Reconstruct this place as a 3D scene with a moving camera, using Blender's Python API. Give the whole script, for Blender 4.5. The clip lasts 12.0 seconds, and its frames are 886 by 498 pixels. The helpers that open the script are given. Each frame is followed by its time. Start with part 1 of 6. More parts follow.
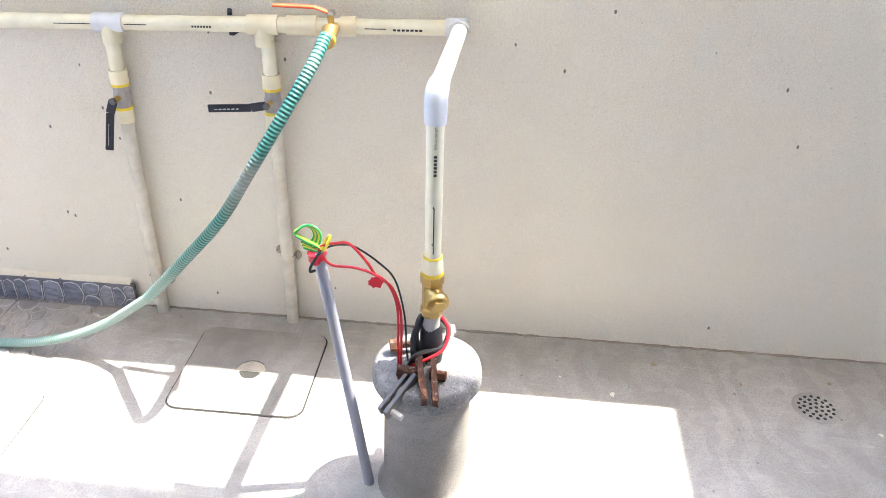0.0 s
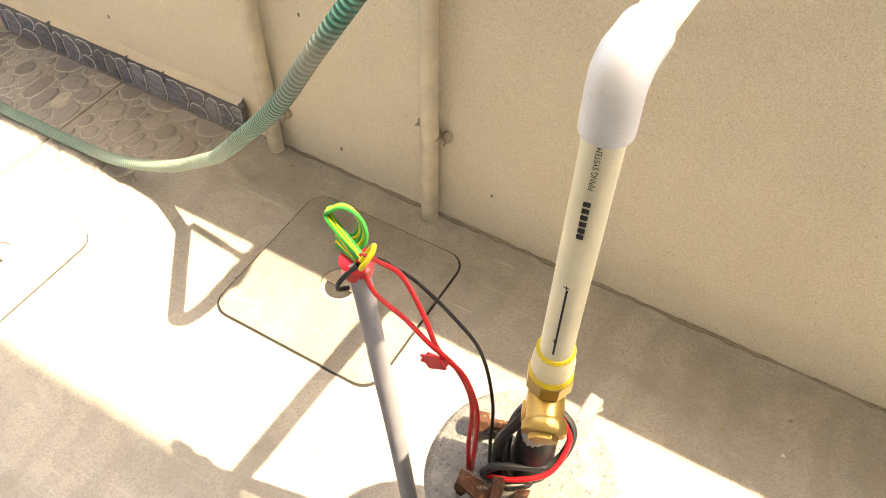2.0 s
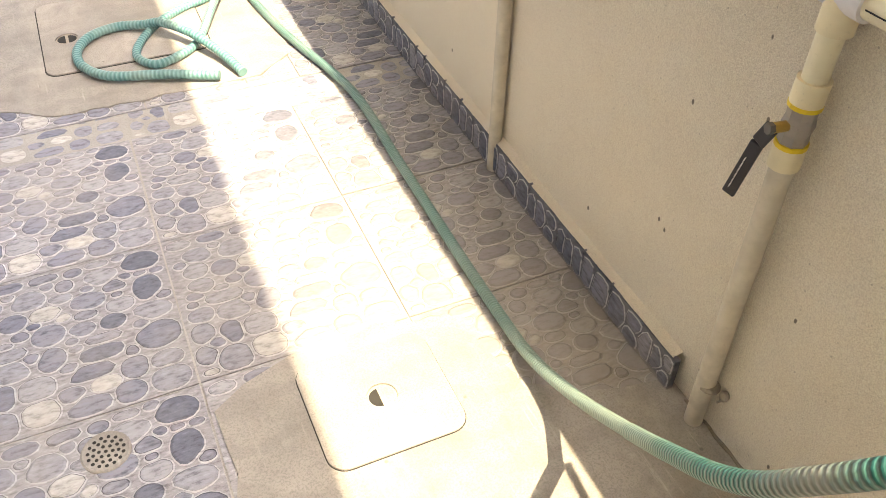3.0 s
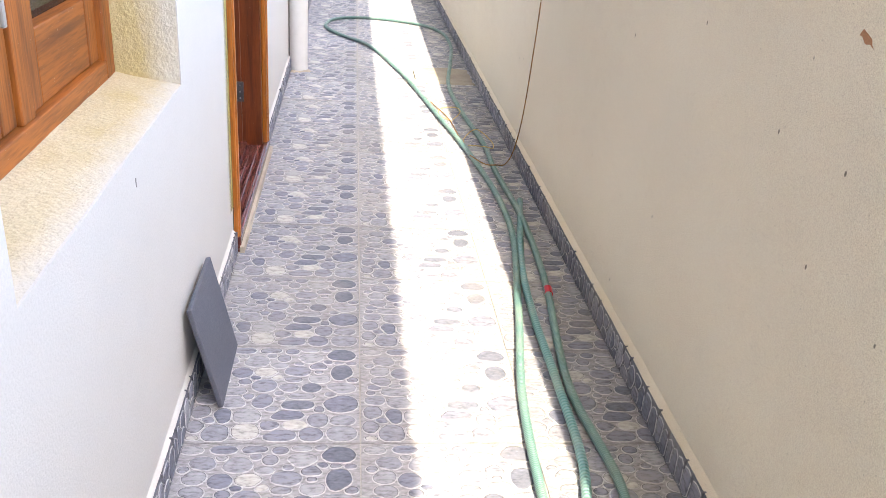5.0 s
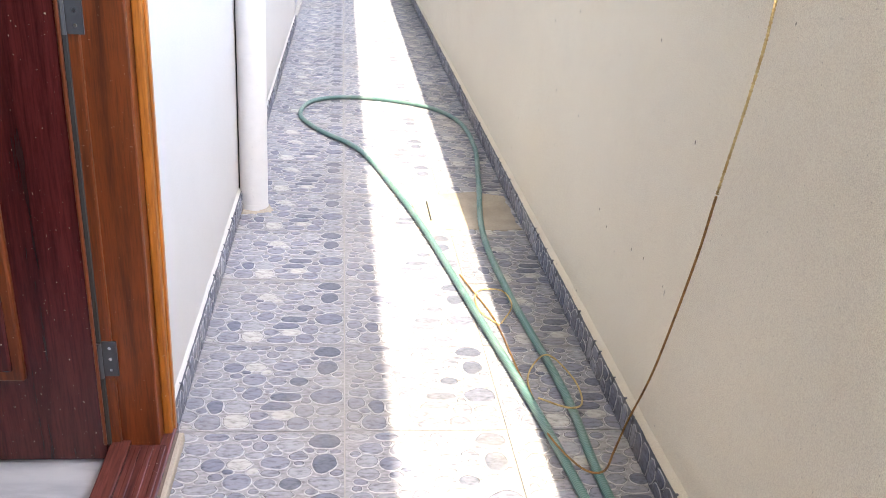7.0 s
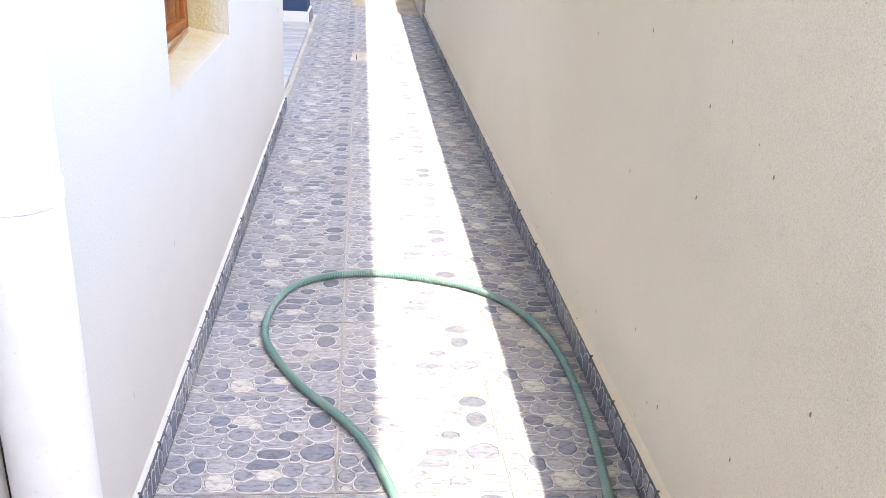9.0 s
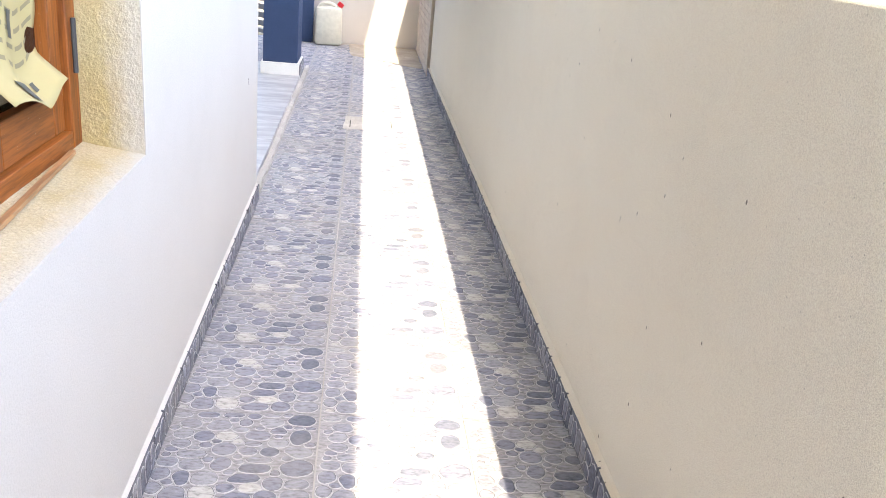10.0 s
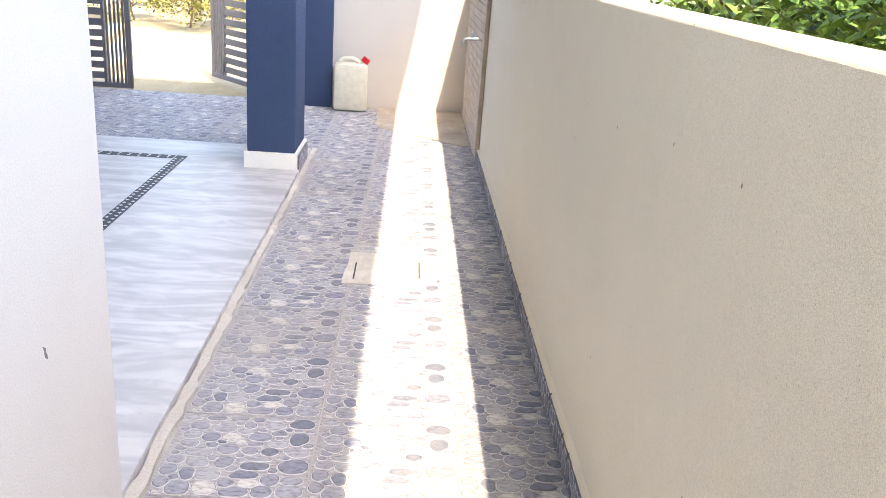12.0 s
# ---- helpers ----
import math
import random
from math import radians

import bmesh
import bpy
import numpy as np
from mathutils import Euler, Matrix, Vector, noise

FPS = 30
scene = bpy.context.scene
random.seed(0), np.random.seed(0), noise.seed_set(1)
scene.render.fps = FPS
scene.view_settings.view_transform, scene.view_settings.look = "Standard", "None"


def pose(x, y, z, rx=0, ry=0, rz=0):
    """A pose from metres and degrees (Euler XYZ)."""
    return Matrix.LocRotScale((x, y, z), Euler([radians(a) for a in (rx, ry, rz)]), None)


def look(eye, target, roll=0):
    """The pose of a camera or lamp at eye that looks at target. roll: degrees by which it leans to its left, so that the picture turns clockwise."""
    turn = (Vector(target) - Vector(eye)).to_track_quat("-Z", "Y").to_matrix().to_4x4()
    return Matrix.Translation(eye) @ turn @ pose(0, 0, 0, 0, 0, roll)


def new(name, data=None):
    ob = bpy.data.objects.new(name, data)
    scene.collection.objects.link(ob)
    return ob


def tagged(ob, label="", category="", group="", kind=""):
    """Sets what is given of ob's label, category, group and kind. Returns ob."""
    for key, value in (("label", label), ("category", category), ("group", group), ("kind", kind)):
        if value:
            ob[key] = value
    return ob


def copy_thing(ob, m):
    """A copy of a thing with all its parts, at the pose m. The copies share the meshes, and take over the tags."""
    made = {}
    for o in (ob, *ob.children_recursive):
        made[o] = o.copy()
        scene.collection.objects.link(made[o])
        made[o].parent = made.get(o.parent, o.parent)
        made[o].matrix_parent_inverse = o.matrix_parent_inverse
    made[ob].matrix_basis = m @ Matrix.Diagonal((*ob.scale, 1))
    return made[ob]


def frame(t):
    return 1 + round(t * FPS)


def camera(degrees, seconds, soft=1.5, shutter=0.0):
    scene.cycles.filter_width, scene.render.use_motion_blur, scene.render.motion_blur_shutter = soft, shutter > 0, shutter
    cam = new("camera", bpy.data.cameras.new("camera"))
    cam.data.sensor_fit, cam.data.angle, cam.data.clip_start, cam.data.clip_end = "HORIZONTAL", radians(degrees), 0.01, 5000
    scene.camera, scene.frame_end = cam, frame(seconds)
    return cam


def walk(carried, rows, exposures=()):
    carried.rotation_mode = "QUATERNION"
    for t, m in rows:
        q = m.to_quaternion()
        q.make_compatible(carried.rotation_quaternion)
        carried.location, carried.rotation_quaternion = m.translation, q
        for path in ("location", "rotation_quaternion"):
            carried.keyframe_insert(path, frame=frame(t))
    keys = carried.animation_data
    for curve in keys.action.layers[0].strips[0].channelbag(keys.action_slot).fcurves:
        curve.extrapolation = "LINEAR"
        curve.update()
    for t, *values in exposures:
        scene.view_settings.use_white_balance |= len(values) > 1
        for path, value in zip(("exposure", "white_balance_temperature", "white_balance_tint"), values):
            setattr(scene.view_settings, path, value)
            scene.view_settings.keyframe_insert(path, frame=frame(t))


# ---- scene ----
cam = camera(56.2, 12.0, soft=0.6)
PATH = [
    (0, (-1.736, -1.228, 1.313), (-0.033, -1.083, 0.274), 1.6),
    (0.5, (-1.437, -1.204, 1.227), (0.115, -0.988, -0.016), 1.7),
    (1, (-1.161, -1.253, 1.195), (0.219, -0.832, -0.19), 0.9),
    (1.5, (-1.027, -1.268, 1.181), (0.211, -0.748, -0.301), 1.5),
    (2, (-0.893, -1.207, 1.147), (0.226, -0.591, -0.391), 1.6),
    (2.3, (-0.839, -1.163, 1.153), (0.192, -0.398, -0.381), 1.4),
    (2.5, (-0.81, -1.092, 1.16), (0.076, -0.169, -0.377), 0.8),
    (2.7, (-0.770, -1.032, 1.168), (-0.047, 0.08, -0.33), -0.8),
    (4.3, (-0.725, -0.019, 1.184), (-0.38, 1.732, 0.282), 5.4),
    (4.5, (-0.712, 0.17, 1.228), (-0.415, 1.935, 0.335), 5.1),
    (5, (-0.747, 0.674, 1.208), (-0.512, 2.465, 0.349), 4.8),
    (5.5, (-0.717, 1.111, 1.23), (-0.522, 2.917, 0.394), 3.9),
    (6, (-0.674, 1.508, 1.252), (-0.511, 3.313, 0.406), 2.5),
    (6.5, (-0.719, 2.079, 1.245), (-0.495, 3.88, 0.403), 3.8),
    (6.7, (-0.739, 2.25, 1.241), (-0.476, 4.051, 0.412), 4.9),
    (8.3, (-0.641, 3.928, 1.231), (-0.436, 5.739, 0.407), 2.9),
    (8.5, (-0.627, 4.149, 1.245), (-0.43, 5.965, 0.429), 2.9),
    (9, (-0.664, 4.649, 1.234), (-0.455, 6.476, 0.449), 3.6),
    (9.5, (-0.643, 5.204, 1.254), (-0.422, 7.048, 0.514), 4.6),
    (10, (-0.647, 5.728, 1.271), (-0.422, 7.584, 0.561), 5.6),
    (10.5, (-0.615, 6.345, 1.28), (-0.322, 8.182, 0.547), 6.3),
    (11, (-0.538, 6.877, 1.289), (-0.252, 8.713, 0.549), 5.7),
    (11.5, (-0.541, 7.422, 1.276), (-0.296, 9.274, 0.562), 5.2),
    (12, (-0.49, 7.937, 1.318), (-0.389, 9.821, 0.654), 4.2),
]
walk(cam, [(t, look(eye, target, roll)) for t, eye, target, roll in PATH], exposures=[(0.0, 4.12, 5820, 9), (0.6, 3.83, 6580, 9), (1.2, 3.77, 7300, 9), (2.3, 3.63, 9500, 7), (2.5, 3.53, 10000, 6), (2.7, 3.28, 8900, 8), (4.3, 3.19, 7100, 8), (6.5, 3.21, 6950, 8), (8.5, 3.15, 6850, 9), (10.5, 3.17, 7250, 8), (12.0, 3.10, 7500, 10)])

# ---- light ----
SUN_X, SUN_Y = 0.195, 0.472          # how far a shadow falls to -x and +y for each metre of height
sun_way = Vector((SUN_X, -SUN_Y, 1.0)).normalized()      # towards the sun
world = bpy.data.worlds.new("sky")
scene.world = world
world.use_nodes = True
_sky = world.node_tree.nodes.new("ShaderNodeTexSky")
_sky.sky_type = 'NISHITA'
_sky.sun_disc = False
_sky.sun_elevation = math.asin(sun_way.z)
_sky.sun_rotation = math.atan2(sun_way.x, sun_way.y)
_sky.air_density, _sky.dust_density = 1.0, 2.0
_bg = world.node_tree.nodes["Background"]
_bg.inputs["Strength"].default_value = 0.15
world.node_tree.links.new(_sky.outputs[0], _bg.inputs["Color"])
_sl = bpy.data.lights.new("sun", 'SUN')
_sl.energy, _sl.angle, _sl.color = 1.5, radians(0.45), (1.0, 0.91, 0.74)
_sun = new("sun", _sl)
_sun.matrix_world = look(sun_way * 30, (0, 0, 0))


# ---- materials ----
def mat(name, color, rough=0.8, metal=0.0, spec=0.5):
    m = bpy.data.materials.new(name)
    m.use_nodes = True
    b = m.node_tree.nodes["Principled BSDF"]
    b.inputs["Base Color"].default_value = (*color, 1)
    b.inputs["Roughness"].default_value = rough
    b.inputs["Metallic"].default_value = metal
    b.inputs["Specular IOR Level"].default_value = spec
    return m


def node(m, kind, **values):
    n = m.node_tree.nodes.new(kind)
    for k, v in values.items():
        n.inputs[k.replace("_", " ")].default_value = v
    return n


def link(m, a, b):
    m.node_tree.links.new(a, b)


def coords(m, scale=(1, 1, 1), space="Object"):
    tc = node(m, "ShaderNodeTexCoord")
    mp = node(m, "ShaderNodeMapping", Scale=scale)
    link(m, tc.outputs[space], mp.inputs["Vector"])
    return mp.outputs["Vector"]


def ramp(m, fac, stops):
    r = node(m, "ShaderNodeValToRGB")
    e = r.color_ramp.elements
    while len(e) < len(stops):
        e.new(0.5)
    for s, (p, c) in zip(e, stops):
        s.position, s.color = p, (*c, 1)
    link(m, fac, r.inputs["Fac"])
    return r.outputs["Color"]


def mix(m, fac, a, b, blend='MIX'):
    n = node(m, "ShaderNodeMix")
    n.data_type, n.blend_type = 'RGBA', blend
    for v, i in ((fac, 0), (a, 6), (b, 7)):
        if isinstance(v, (int, float)):
            n.inputs[i].default_value = v
        elif isinstance(v, tuple):
            n.inputs[i].default_value = (*v, 1)
        else:
            link(m, v, n.inputs[i])
    return n.outputs[2]


def noise_tex(m, vec, scale, detail=4.0, rough=0.55):
    n = node(m, "ShaderNodeTexNoise", Scale=scale, Detail=detail, Roughness=rough)
    link(m, vec, n.inputs["Vector"])
    return n.outputs["Fac"]


def bump(m, height, strength, dist=0.005, under=None):
    b = node(m, "ShaderNodeBump", Strength=strength, Distance=dist)
    link(m, height, b.inputs["Height"])
    if under is not None:
        link(m, under, b.inputs["Normal"])
    return b.outputs["Normal"]


def bsdf(m):
    return m.node_tree.nodes["Principled BSDF"]


def plaster(name, color, dark, fine=260.0, relief=0.35, stain=(0.35, 0.68), pit=0.45, wear=0.35, pits=0.0, lump=0.0):
    """painted sand-textured plaster with faint large stains"""
    m = mat(name, color, 0.88, spec=0.25)
    v = coords(m)
    big = noise_tex(m, v, 1.7, 6.0, 0.6)
    mid = noise_tex(m, v, 14.0, 4.0)
    c = mix(m, ramp(m, big, [(stain[0], (0, 0, 0)), (stain[1], (1, 1, 1))]), dark, color)
    c = mix(m, ramp(m, mid, [(0.3, (0, 0, 0)), (0.7, (0.5, 0.5, 0.5))]), c, color)
    grain = noise_tex(m, v, fine, 3.0, 0.7)
    c = mix(m, ramp(m, grain, [(0.33, (pit, pit, pit)), (0.52, (0, 0, 0))]), c, tuple(x * 0.64 for x in color))
    c = mix(m, ramp(m, grain, [(0.52, (0, 0, 0)), (0.72, (pit, pit, pit))]), c, tuple(min(0.9, x * 1.28) for x in color))
    scuff = noise_tex(m, coords(m, (1.0, 1.0, 0.45)), 6.5, 6.0, 0.75)
    c = mix(m, ramp(m, scuff, [(0.68, (0, 0, 0)), (0.78, (wear, wear, wear))]), c, tuple(x * 0.66 for x in color))
    if pits:
        # open pores of the sand finish
        po = node(m, "ShaderNodeTexVoronoi", Scale=95.0)
        link(m, v, po.inputs["Vector"])
        c = mix(m, ramp(m, po.outputs["Distance"], [(0.06, (pits, pits, pits)), (0.16, (0, 0, 0))]), c, tuple(x * 0.7 for x in color))
        po2 = node(m, "ShaderNodeTexVoronoi", Scale=15.0)
        link(m, coords(m, (1.0, 1.0, 0.6)), po2.inputs["Vector"])
        c = mix(m, ramp(m, po2.outputs["Distance"], [(0.036, (0.95, 0.95, 0.95)), (0.050, (0, 0, 0))]), c, tuple(x * 0.22 for x in color))
        po3 = node(m, "ShaderNodeTexVoronoi", Scale=42.0)
        link(m, v, po3.inputs["Vector"])
        c = mix(m, ramp(m, po3.outputs["Distance"], [(0.05, (0.6, 0.6, 0.6)), (0.075, (0, 0, 0))]), c, tuple(x * 0.45 for x in color))
        # short scratches and float marks
        sc = noise_tex(m, coords(m, (1.0, 3.0, 26.0)), 5.0, 5.0, 0.7)
        c = mix(m, ramp(m, sc, [(0.27, (0.6, 0.6, 0.6)), (0.34, (0, 0, 0))]), c, tuple(x * 0.62 for x in color))
        sc2 = noise_tex(m, coords(m, (1.0, 9.0, 1.6)), 4.0, 6.0, 0.75)
        c = mix(m, ramp(m, sc2, [(0.66, (0, 0, 0)), (0.74, (0.5, 0.5, 0.5))]), c, tuple(min(0.92, x * 1.2) for x in color))
    # small drips and specks
    sv = coords(m, (1.0, 1.0, 0.35))
    sp = node(m, "ShaderNodeTexVoronoi", Scale=5.5)
    link(m, sv, sp.inputs["Vector"])
    c = mix(m, ramp(m, sp.outputs["Distance"], [(0.008, (0.75, 0.75, 0.75)), (0.019, (0, 0, 0))]), c, tuple(x * 0.35 for x in color))
    link(m, c, bsdf(m).inputs["Base Color"])
    n = bump(m, grain, relief, 0.004)
    n = bump(m, mid, 0.12, 0.008, n)
    if lump:
        n = bump(m, noise_tex(m, v, 75.0, 3.0), lump, 0.012, n)
    link(m, n, bsdf(m).inputs["Normal"])
    return m


M_wall = plaster("beige_plaster", (0.80, 0.722, 0.602), (0.735, 0.655, 0.542), 430.0, 0.8, pit=0.6, pits=0.05, lump=0.05)
M_white = plaster("white_plaster", (0.595, 0.565, 0.54), (0.55, 0.52, 0.495), 200.0, 0.35, (0.2, 0.6), 0.16, 0.08)
M_reveal = plaster("rough_reveal_plaster", (0.53, 0.44, 0.255), (0.46, 0.345, 0.13), 170.0, 0.7, (0.40, 0.62), 0.35, lump=0.4)
M_sillc = plaster("rough_sill_cement", (0.58, 0.49, 0.345), (0.49, 0.375, 0.20), 170.0, 0.7, (0.40, 0.62), 0.4, lump=0.35)


def overpaint(m, start, end, paint):
    """White wall paint carried raggedly over the outer edge of a reveal."""
    v = coords(m)
    sx = node(m, "ShaderNodeSeparateXYZ")
    link(m, v, sx.inputs[0])
    n = node(m, "ShaderNodeMath")
    n.operation = 'MULTIPLY_ADD'
    n.inputs[1].default_value = 0.09
    link(m, noise_tex(m, coords(m, (1.0, 0.6, 0.6)), 13.0, 6.0, 0.7), n.inputs[0])
    link(m, sx.outputs[0], n.inputs[2])
    f = node(m, "ShaderNodeMapRange", From_Min=start, From_Max=end, To_Min=0.0, To_Max=0.8)
    link(m, n.outputs[0], f.inputs["Value"])
    old = bsdf(m).inputs["Base Color"].links[0].from_socket
    link(m, mix(m, f.outputs[0], old, paint), bsdf(m).inputs["Base Color"])


overpaint(M_reveal, -0.035, 0.025, (0.60, 0.57, 0.52))
overpaint(M_sillc, -0.01, 0.05, (0.58, 0.55, 0.51))
M_slab = plaster("white_ceiling_plaster", (0.80, 0.79, 0.77), (0.76, 0.75, 0.73), 120.0, 0.1, pit=0.1, wear=0.12)
M_blue = plaster("blue_pillar_paint", (0.048, 0.075, 0.155), (0.038, 0.062, 0.13), 160.0, 0.8)


def cement_mat(name, color, dark, scratch=0.4):
    m = mat(name, color, 0.82, spec=0.3)
    v = coords(m)
    big = noise_tex(m, v, 3.0, 7.0, 0.62)
    fine = noise_tex(m, v, 300.0, 3.0, 0.7)
    c = ramp(m, big, [(0.3, dark), (0.5, color), (0.72, tuple(min(1, x * 1.18) for x in color))])
    c = mix(m, ramp(m, fine, [(0.36, (0.55, 0.55, 0.55)), (0.54, (0, 0, 0))]), c, tuple(x * 0.55 for x in color))
    blot = noise_tex(m, coords(m, (1.0, 0.4, 1.0)), 4.5, 10.0, 0.7)
    c = mix(m, ramp(m, blot, [(0.52, (0, 0, 0)), (0.66, (0.5, 0.5, 0.5))]), c, tuple(min(1, x * 1.45) for x in color))
    c = mix(m, ramp(m, blot, [(0.30, (0.6, 0.6, 0.6)), (0.42, (0, 0, 0))]), c, tuple(x * 0.62 for x in color))
    trow = noise_tex(m, coords(m, (2.0, 26.0, 1.0)), 3.0, 3.0)
    sw = node(m, "ShaderNodeTexWave", Scale=3.2, Distortion=14.0, Detail=3.0, Detail_Scale=1.4)
    sw.wave_type = 'RINGS'
    link(m, v, sw.inputs["Vector"])
    # trowel marks, pale scuffs and scattered dark crumbs
    c = mix(m, ramp(m, sw.outputs["Fac"], [(0.30, (0.22 * scratch, 0.22 * scratch, 0.22 * scratch)), (0.5, (0, 0, 0))]), c, tuple(x * 0.6 for x in color))
    scr = noise_tex(m, coords(m, (30.0, 2.2, 1.0)), 3.0, 5.0, 0.7)
    c = mix(m, ramp(m, scr, [(0.60, (0, 0, 0)), (0.72, (0.5 * scratch, 0.5 * scratch, 0.5 * scratch))]), c, tuple(min(1, x * 1.5) for x in color))
    cr = node(m, "ShaderNodeTexVoronoi", Scale=13.0)
    link(m, v, cr.inputs["Vector"])
    c = mix(m, ramp(m, cr.outputs["Distance"], [(0.03, (0.7, 0.7, 0.7)), (0.055, (0, 0, 0))]), c, tuple(x * 0.4 for x in color))
    link(m, c, bsdf(m).inputs["Base Color"])
    n = bump(m, fine, 0.35, 0.003)
    n = bump(m, sw.outputs["Fac"], scratch * 0.3, 0.002, n)
    n = bump(m, big, 0.4, 0.01, n)
    n = bump(m, trow, scratch * 0.25, 0.003, n)
    link(m, n, bsdf(m).inputs["Normal"])
    return m


M_cement = cement_mat("grey_cement", (0.37, 0.338, 0.305), (0.25, 0.228, 0.205), 1.0)
M_cover = cement_mat("cement_cover", (0.38, 0.345, 0.31), (0.29, 0.262, 0.236), 0.8)
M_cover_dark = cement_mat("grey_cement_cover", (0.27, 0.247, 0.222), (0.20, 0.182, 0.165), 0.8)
M_trim = cement_mat("pale_edge_mortar", (0.53, 0.50, 0.46), (0.45, 0.42, 0.38), 0.3)
M_mortar = cement_mat("edge_mortar", (0.43, 0.37, 0.30), (0.30, 0.255, 0.21))
M_gap = mat("dark_gap", (0.03, 0.028, 0.025), 0.95)


def stone_mat(name, a, b, rough=0.55):
    m = mat(name, a, rough, spec=0.4)
    isl = node(m, "ShaderNodeNewGeometry").outputs["Random Per Island"]
    oi = node(m, "ShaderNodeObjectInfo").outputs["Random"]
    v = coords(m)
    c = mix(m, isl, a, b)
    streak = noise_tex(m, coords(m, (1.0, 2.6, 1.0)), 42.0, 6.0, 0.72)
    c = mix(m, ramp(m, streak, [(0.34, (0.8, 0.8, 0.8)), (0.5, (0, 0, 0))]), c, tuple(x * 0.42 for x in a))
    c = mix(m, ramp(m, streak, [(0.54, (0, 0, 0)), (0.68, (0.75, 0.75, 0.75))]), c, tuple(min(0.62, x * 1.75) for x in a))
    tone = node(m, "ShaderNodeMapRange", To_Min=0.9, To_Max=1.1)
    link(m, oi, tone.inputs["Value"])
    g = node(m, "ShaderNodeCombineColor")
    for i in range(3):
        link(m, tone.outputs[0], g.inputs[i])
    c = mix(m, 1.0, c, g.outputs[0], 'MULTIPLY')
    # beige dust trodden over several tiles
    dust = node(m, "ShaderNodeTexNoise", Scale=2.3, Detail=6.0, Roughness=0.62)
    link(m, node(m, "ShaderNodeNewGeometry").outputs["Position"], dust.inputs["Vector"])
    # cement dust left round the well yard
    sep = node(m, "ShaderNodeSeparateXYZ")
    link(m, node(m, "ShaderNodeNewGeometry").outputs["Position"], sep.inputs[0])
    near_y = node(m, "ShaderNodeMapRange", From_Min=0.9, From_Max=-0.1, To_Min=0.0, To_Max=1.0)
    link(m, sep.outputs[1], near_y.inputs["Value"])
    near_x = node(m, "ShaderNodeMapRange", From_Min=-0.75, From_Max=-0.45, To_Min=0.0, To_Max=1.0)
    link(m, sep.outputs[0], near_x.inputs["Value"])
    yard = node(m, "ShaderNodeMath")
    yard.operation = 'MULTIPLY'
    link(m, near_y.outputs[0], yard.inputs[0])
    link(m, near_x.outputs[0], yard.inputs[1])
    flat = node(m, "ShaderNodeMapRange", From_Min=0.016, From_Max=0.006, To_Min=0.0, To_Max=1.0)
    link(m, sep.outputs[2], flat.inputs["Value"])
    lying = node(m, "ShaderNodeMath")
    lying.operation = 'MULTIPLY'
    link(m, yard.outputs[0], lying.inputs[0])
    link(m, flat.outputs[0], lying.inputs[1])
    c = mix(m, ramp(m, lying.outputs[0], [(0.0, (0, 0, 0)), (1.0, (0.6, 0.6, 0.6))]), c, (0.36, 0.315, 0.265))
    c = mix(m, ramp(m, dust.outputs["Fac"], [(0.50, (0, 0, 0)), (0.72, (0.42, 0.42, 0.42))]), c, (0.42, 0.38, 0.335))
    link(m, c, bsdf(m).inputs["Base Color"])
    link(m, bump(m, noise_tex(m, v, 300.0, 3.0), 0.25, 0.002), bsdf(m).inputs["Normal"])
    return m


M_tile = stone_mat("tile_ground", (0.31, 0.298, 0.315), (0.36, 0.343, 0.355), 0.7)
M_rim = stone_mat("pebble_rim", (0.47, 0.46, 0.485), (0.53, 0.515, 0.53), 0.6)
M_peb = [
    stone_mat("pebble_dark", (0.125, 0.132, 0.175), (0.165, 0.172, 0.215)),
    stone_mat("pebble_mid", (0.145, 0.152, 0.205), (0.265, 0.267, 0.318)),
    stone_mat("pebble_light", (0.225, 0.228, 0.275), (0.350, 0.345, 0.372)),
    stone_mat("pebble_pale", (0.46, 0.445, 0.43), (0.53, 0.51, 0.48)),
]
M_line = stone_mat("crevice_line", (0.085, 0.082, 0.10), (0.16, 0.155, 0.18), 0.8)


# ---- building helpers ----
def mesh_from(bm, name):
    me = bpy.data.meshes.new(name)
    bm.normal_update()
    bm.to_mesh(me)
    bm.free()
    return me


def part(name, bm, material, parent=None, label="", smooth=False, m=None):
    """Links a bmesh as one mesh object, under a parent if there is one."""
    ob = new(name, mesh_from(bm, name))
    for one in (material if isinstance(material, (list, tuple)) else [material]):
        ob.data.materials.append(one)
    if parent is not None:
        ob.parent = parent
    if m is not None:
        ob.matrix_basis = m
    if label:
        ob["label"] = label
    if smooth:
        for p in ob.data.polygons:
            p.use_smooth = True
        ob.data.set_sharp_from_angle(angle=radians(40))
    return ob


def thing(name, label, category, at=(0, 0, 0), rz=0.0, group="", kind=""):
    """An Empty at a thing's base, to carry its parts."""
    ob = new(name)
    ob.empty_display_size = 0.05
    ob.matrix_basis = pose(*at, 0, 0, rz)
    return tagged(ob, label, category, group, kind)


def structure(name, bm, material, label, category="", smooth=False):
    ob = part(name, bm, material, None, "", smooth)
    return tagged(ob, label, category or name.split("_")[0], "", "structure")


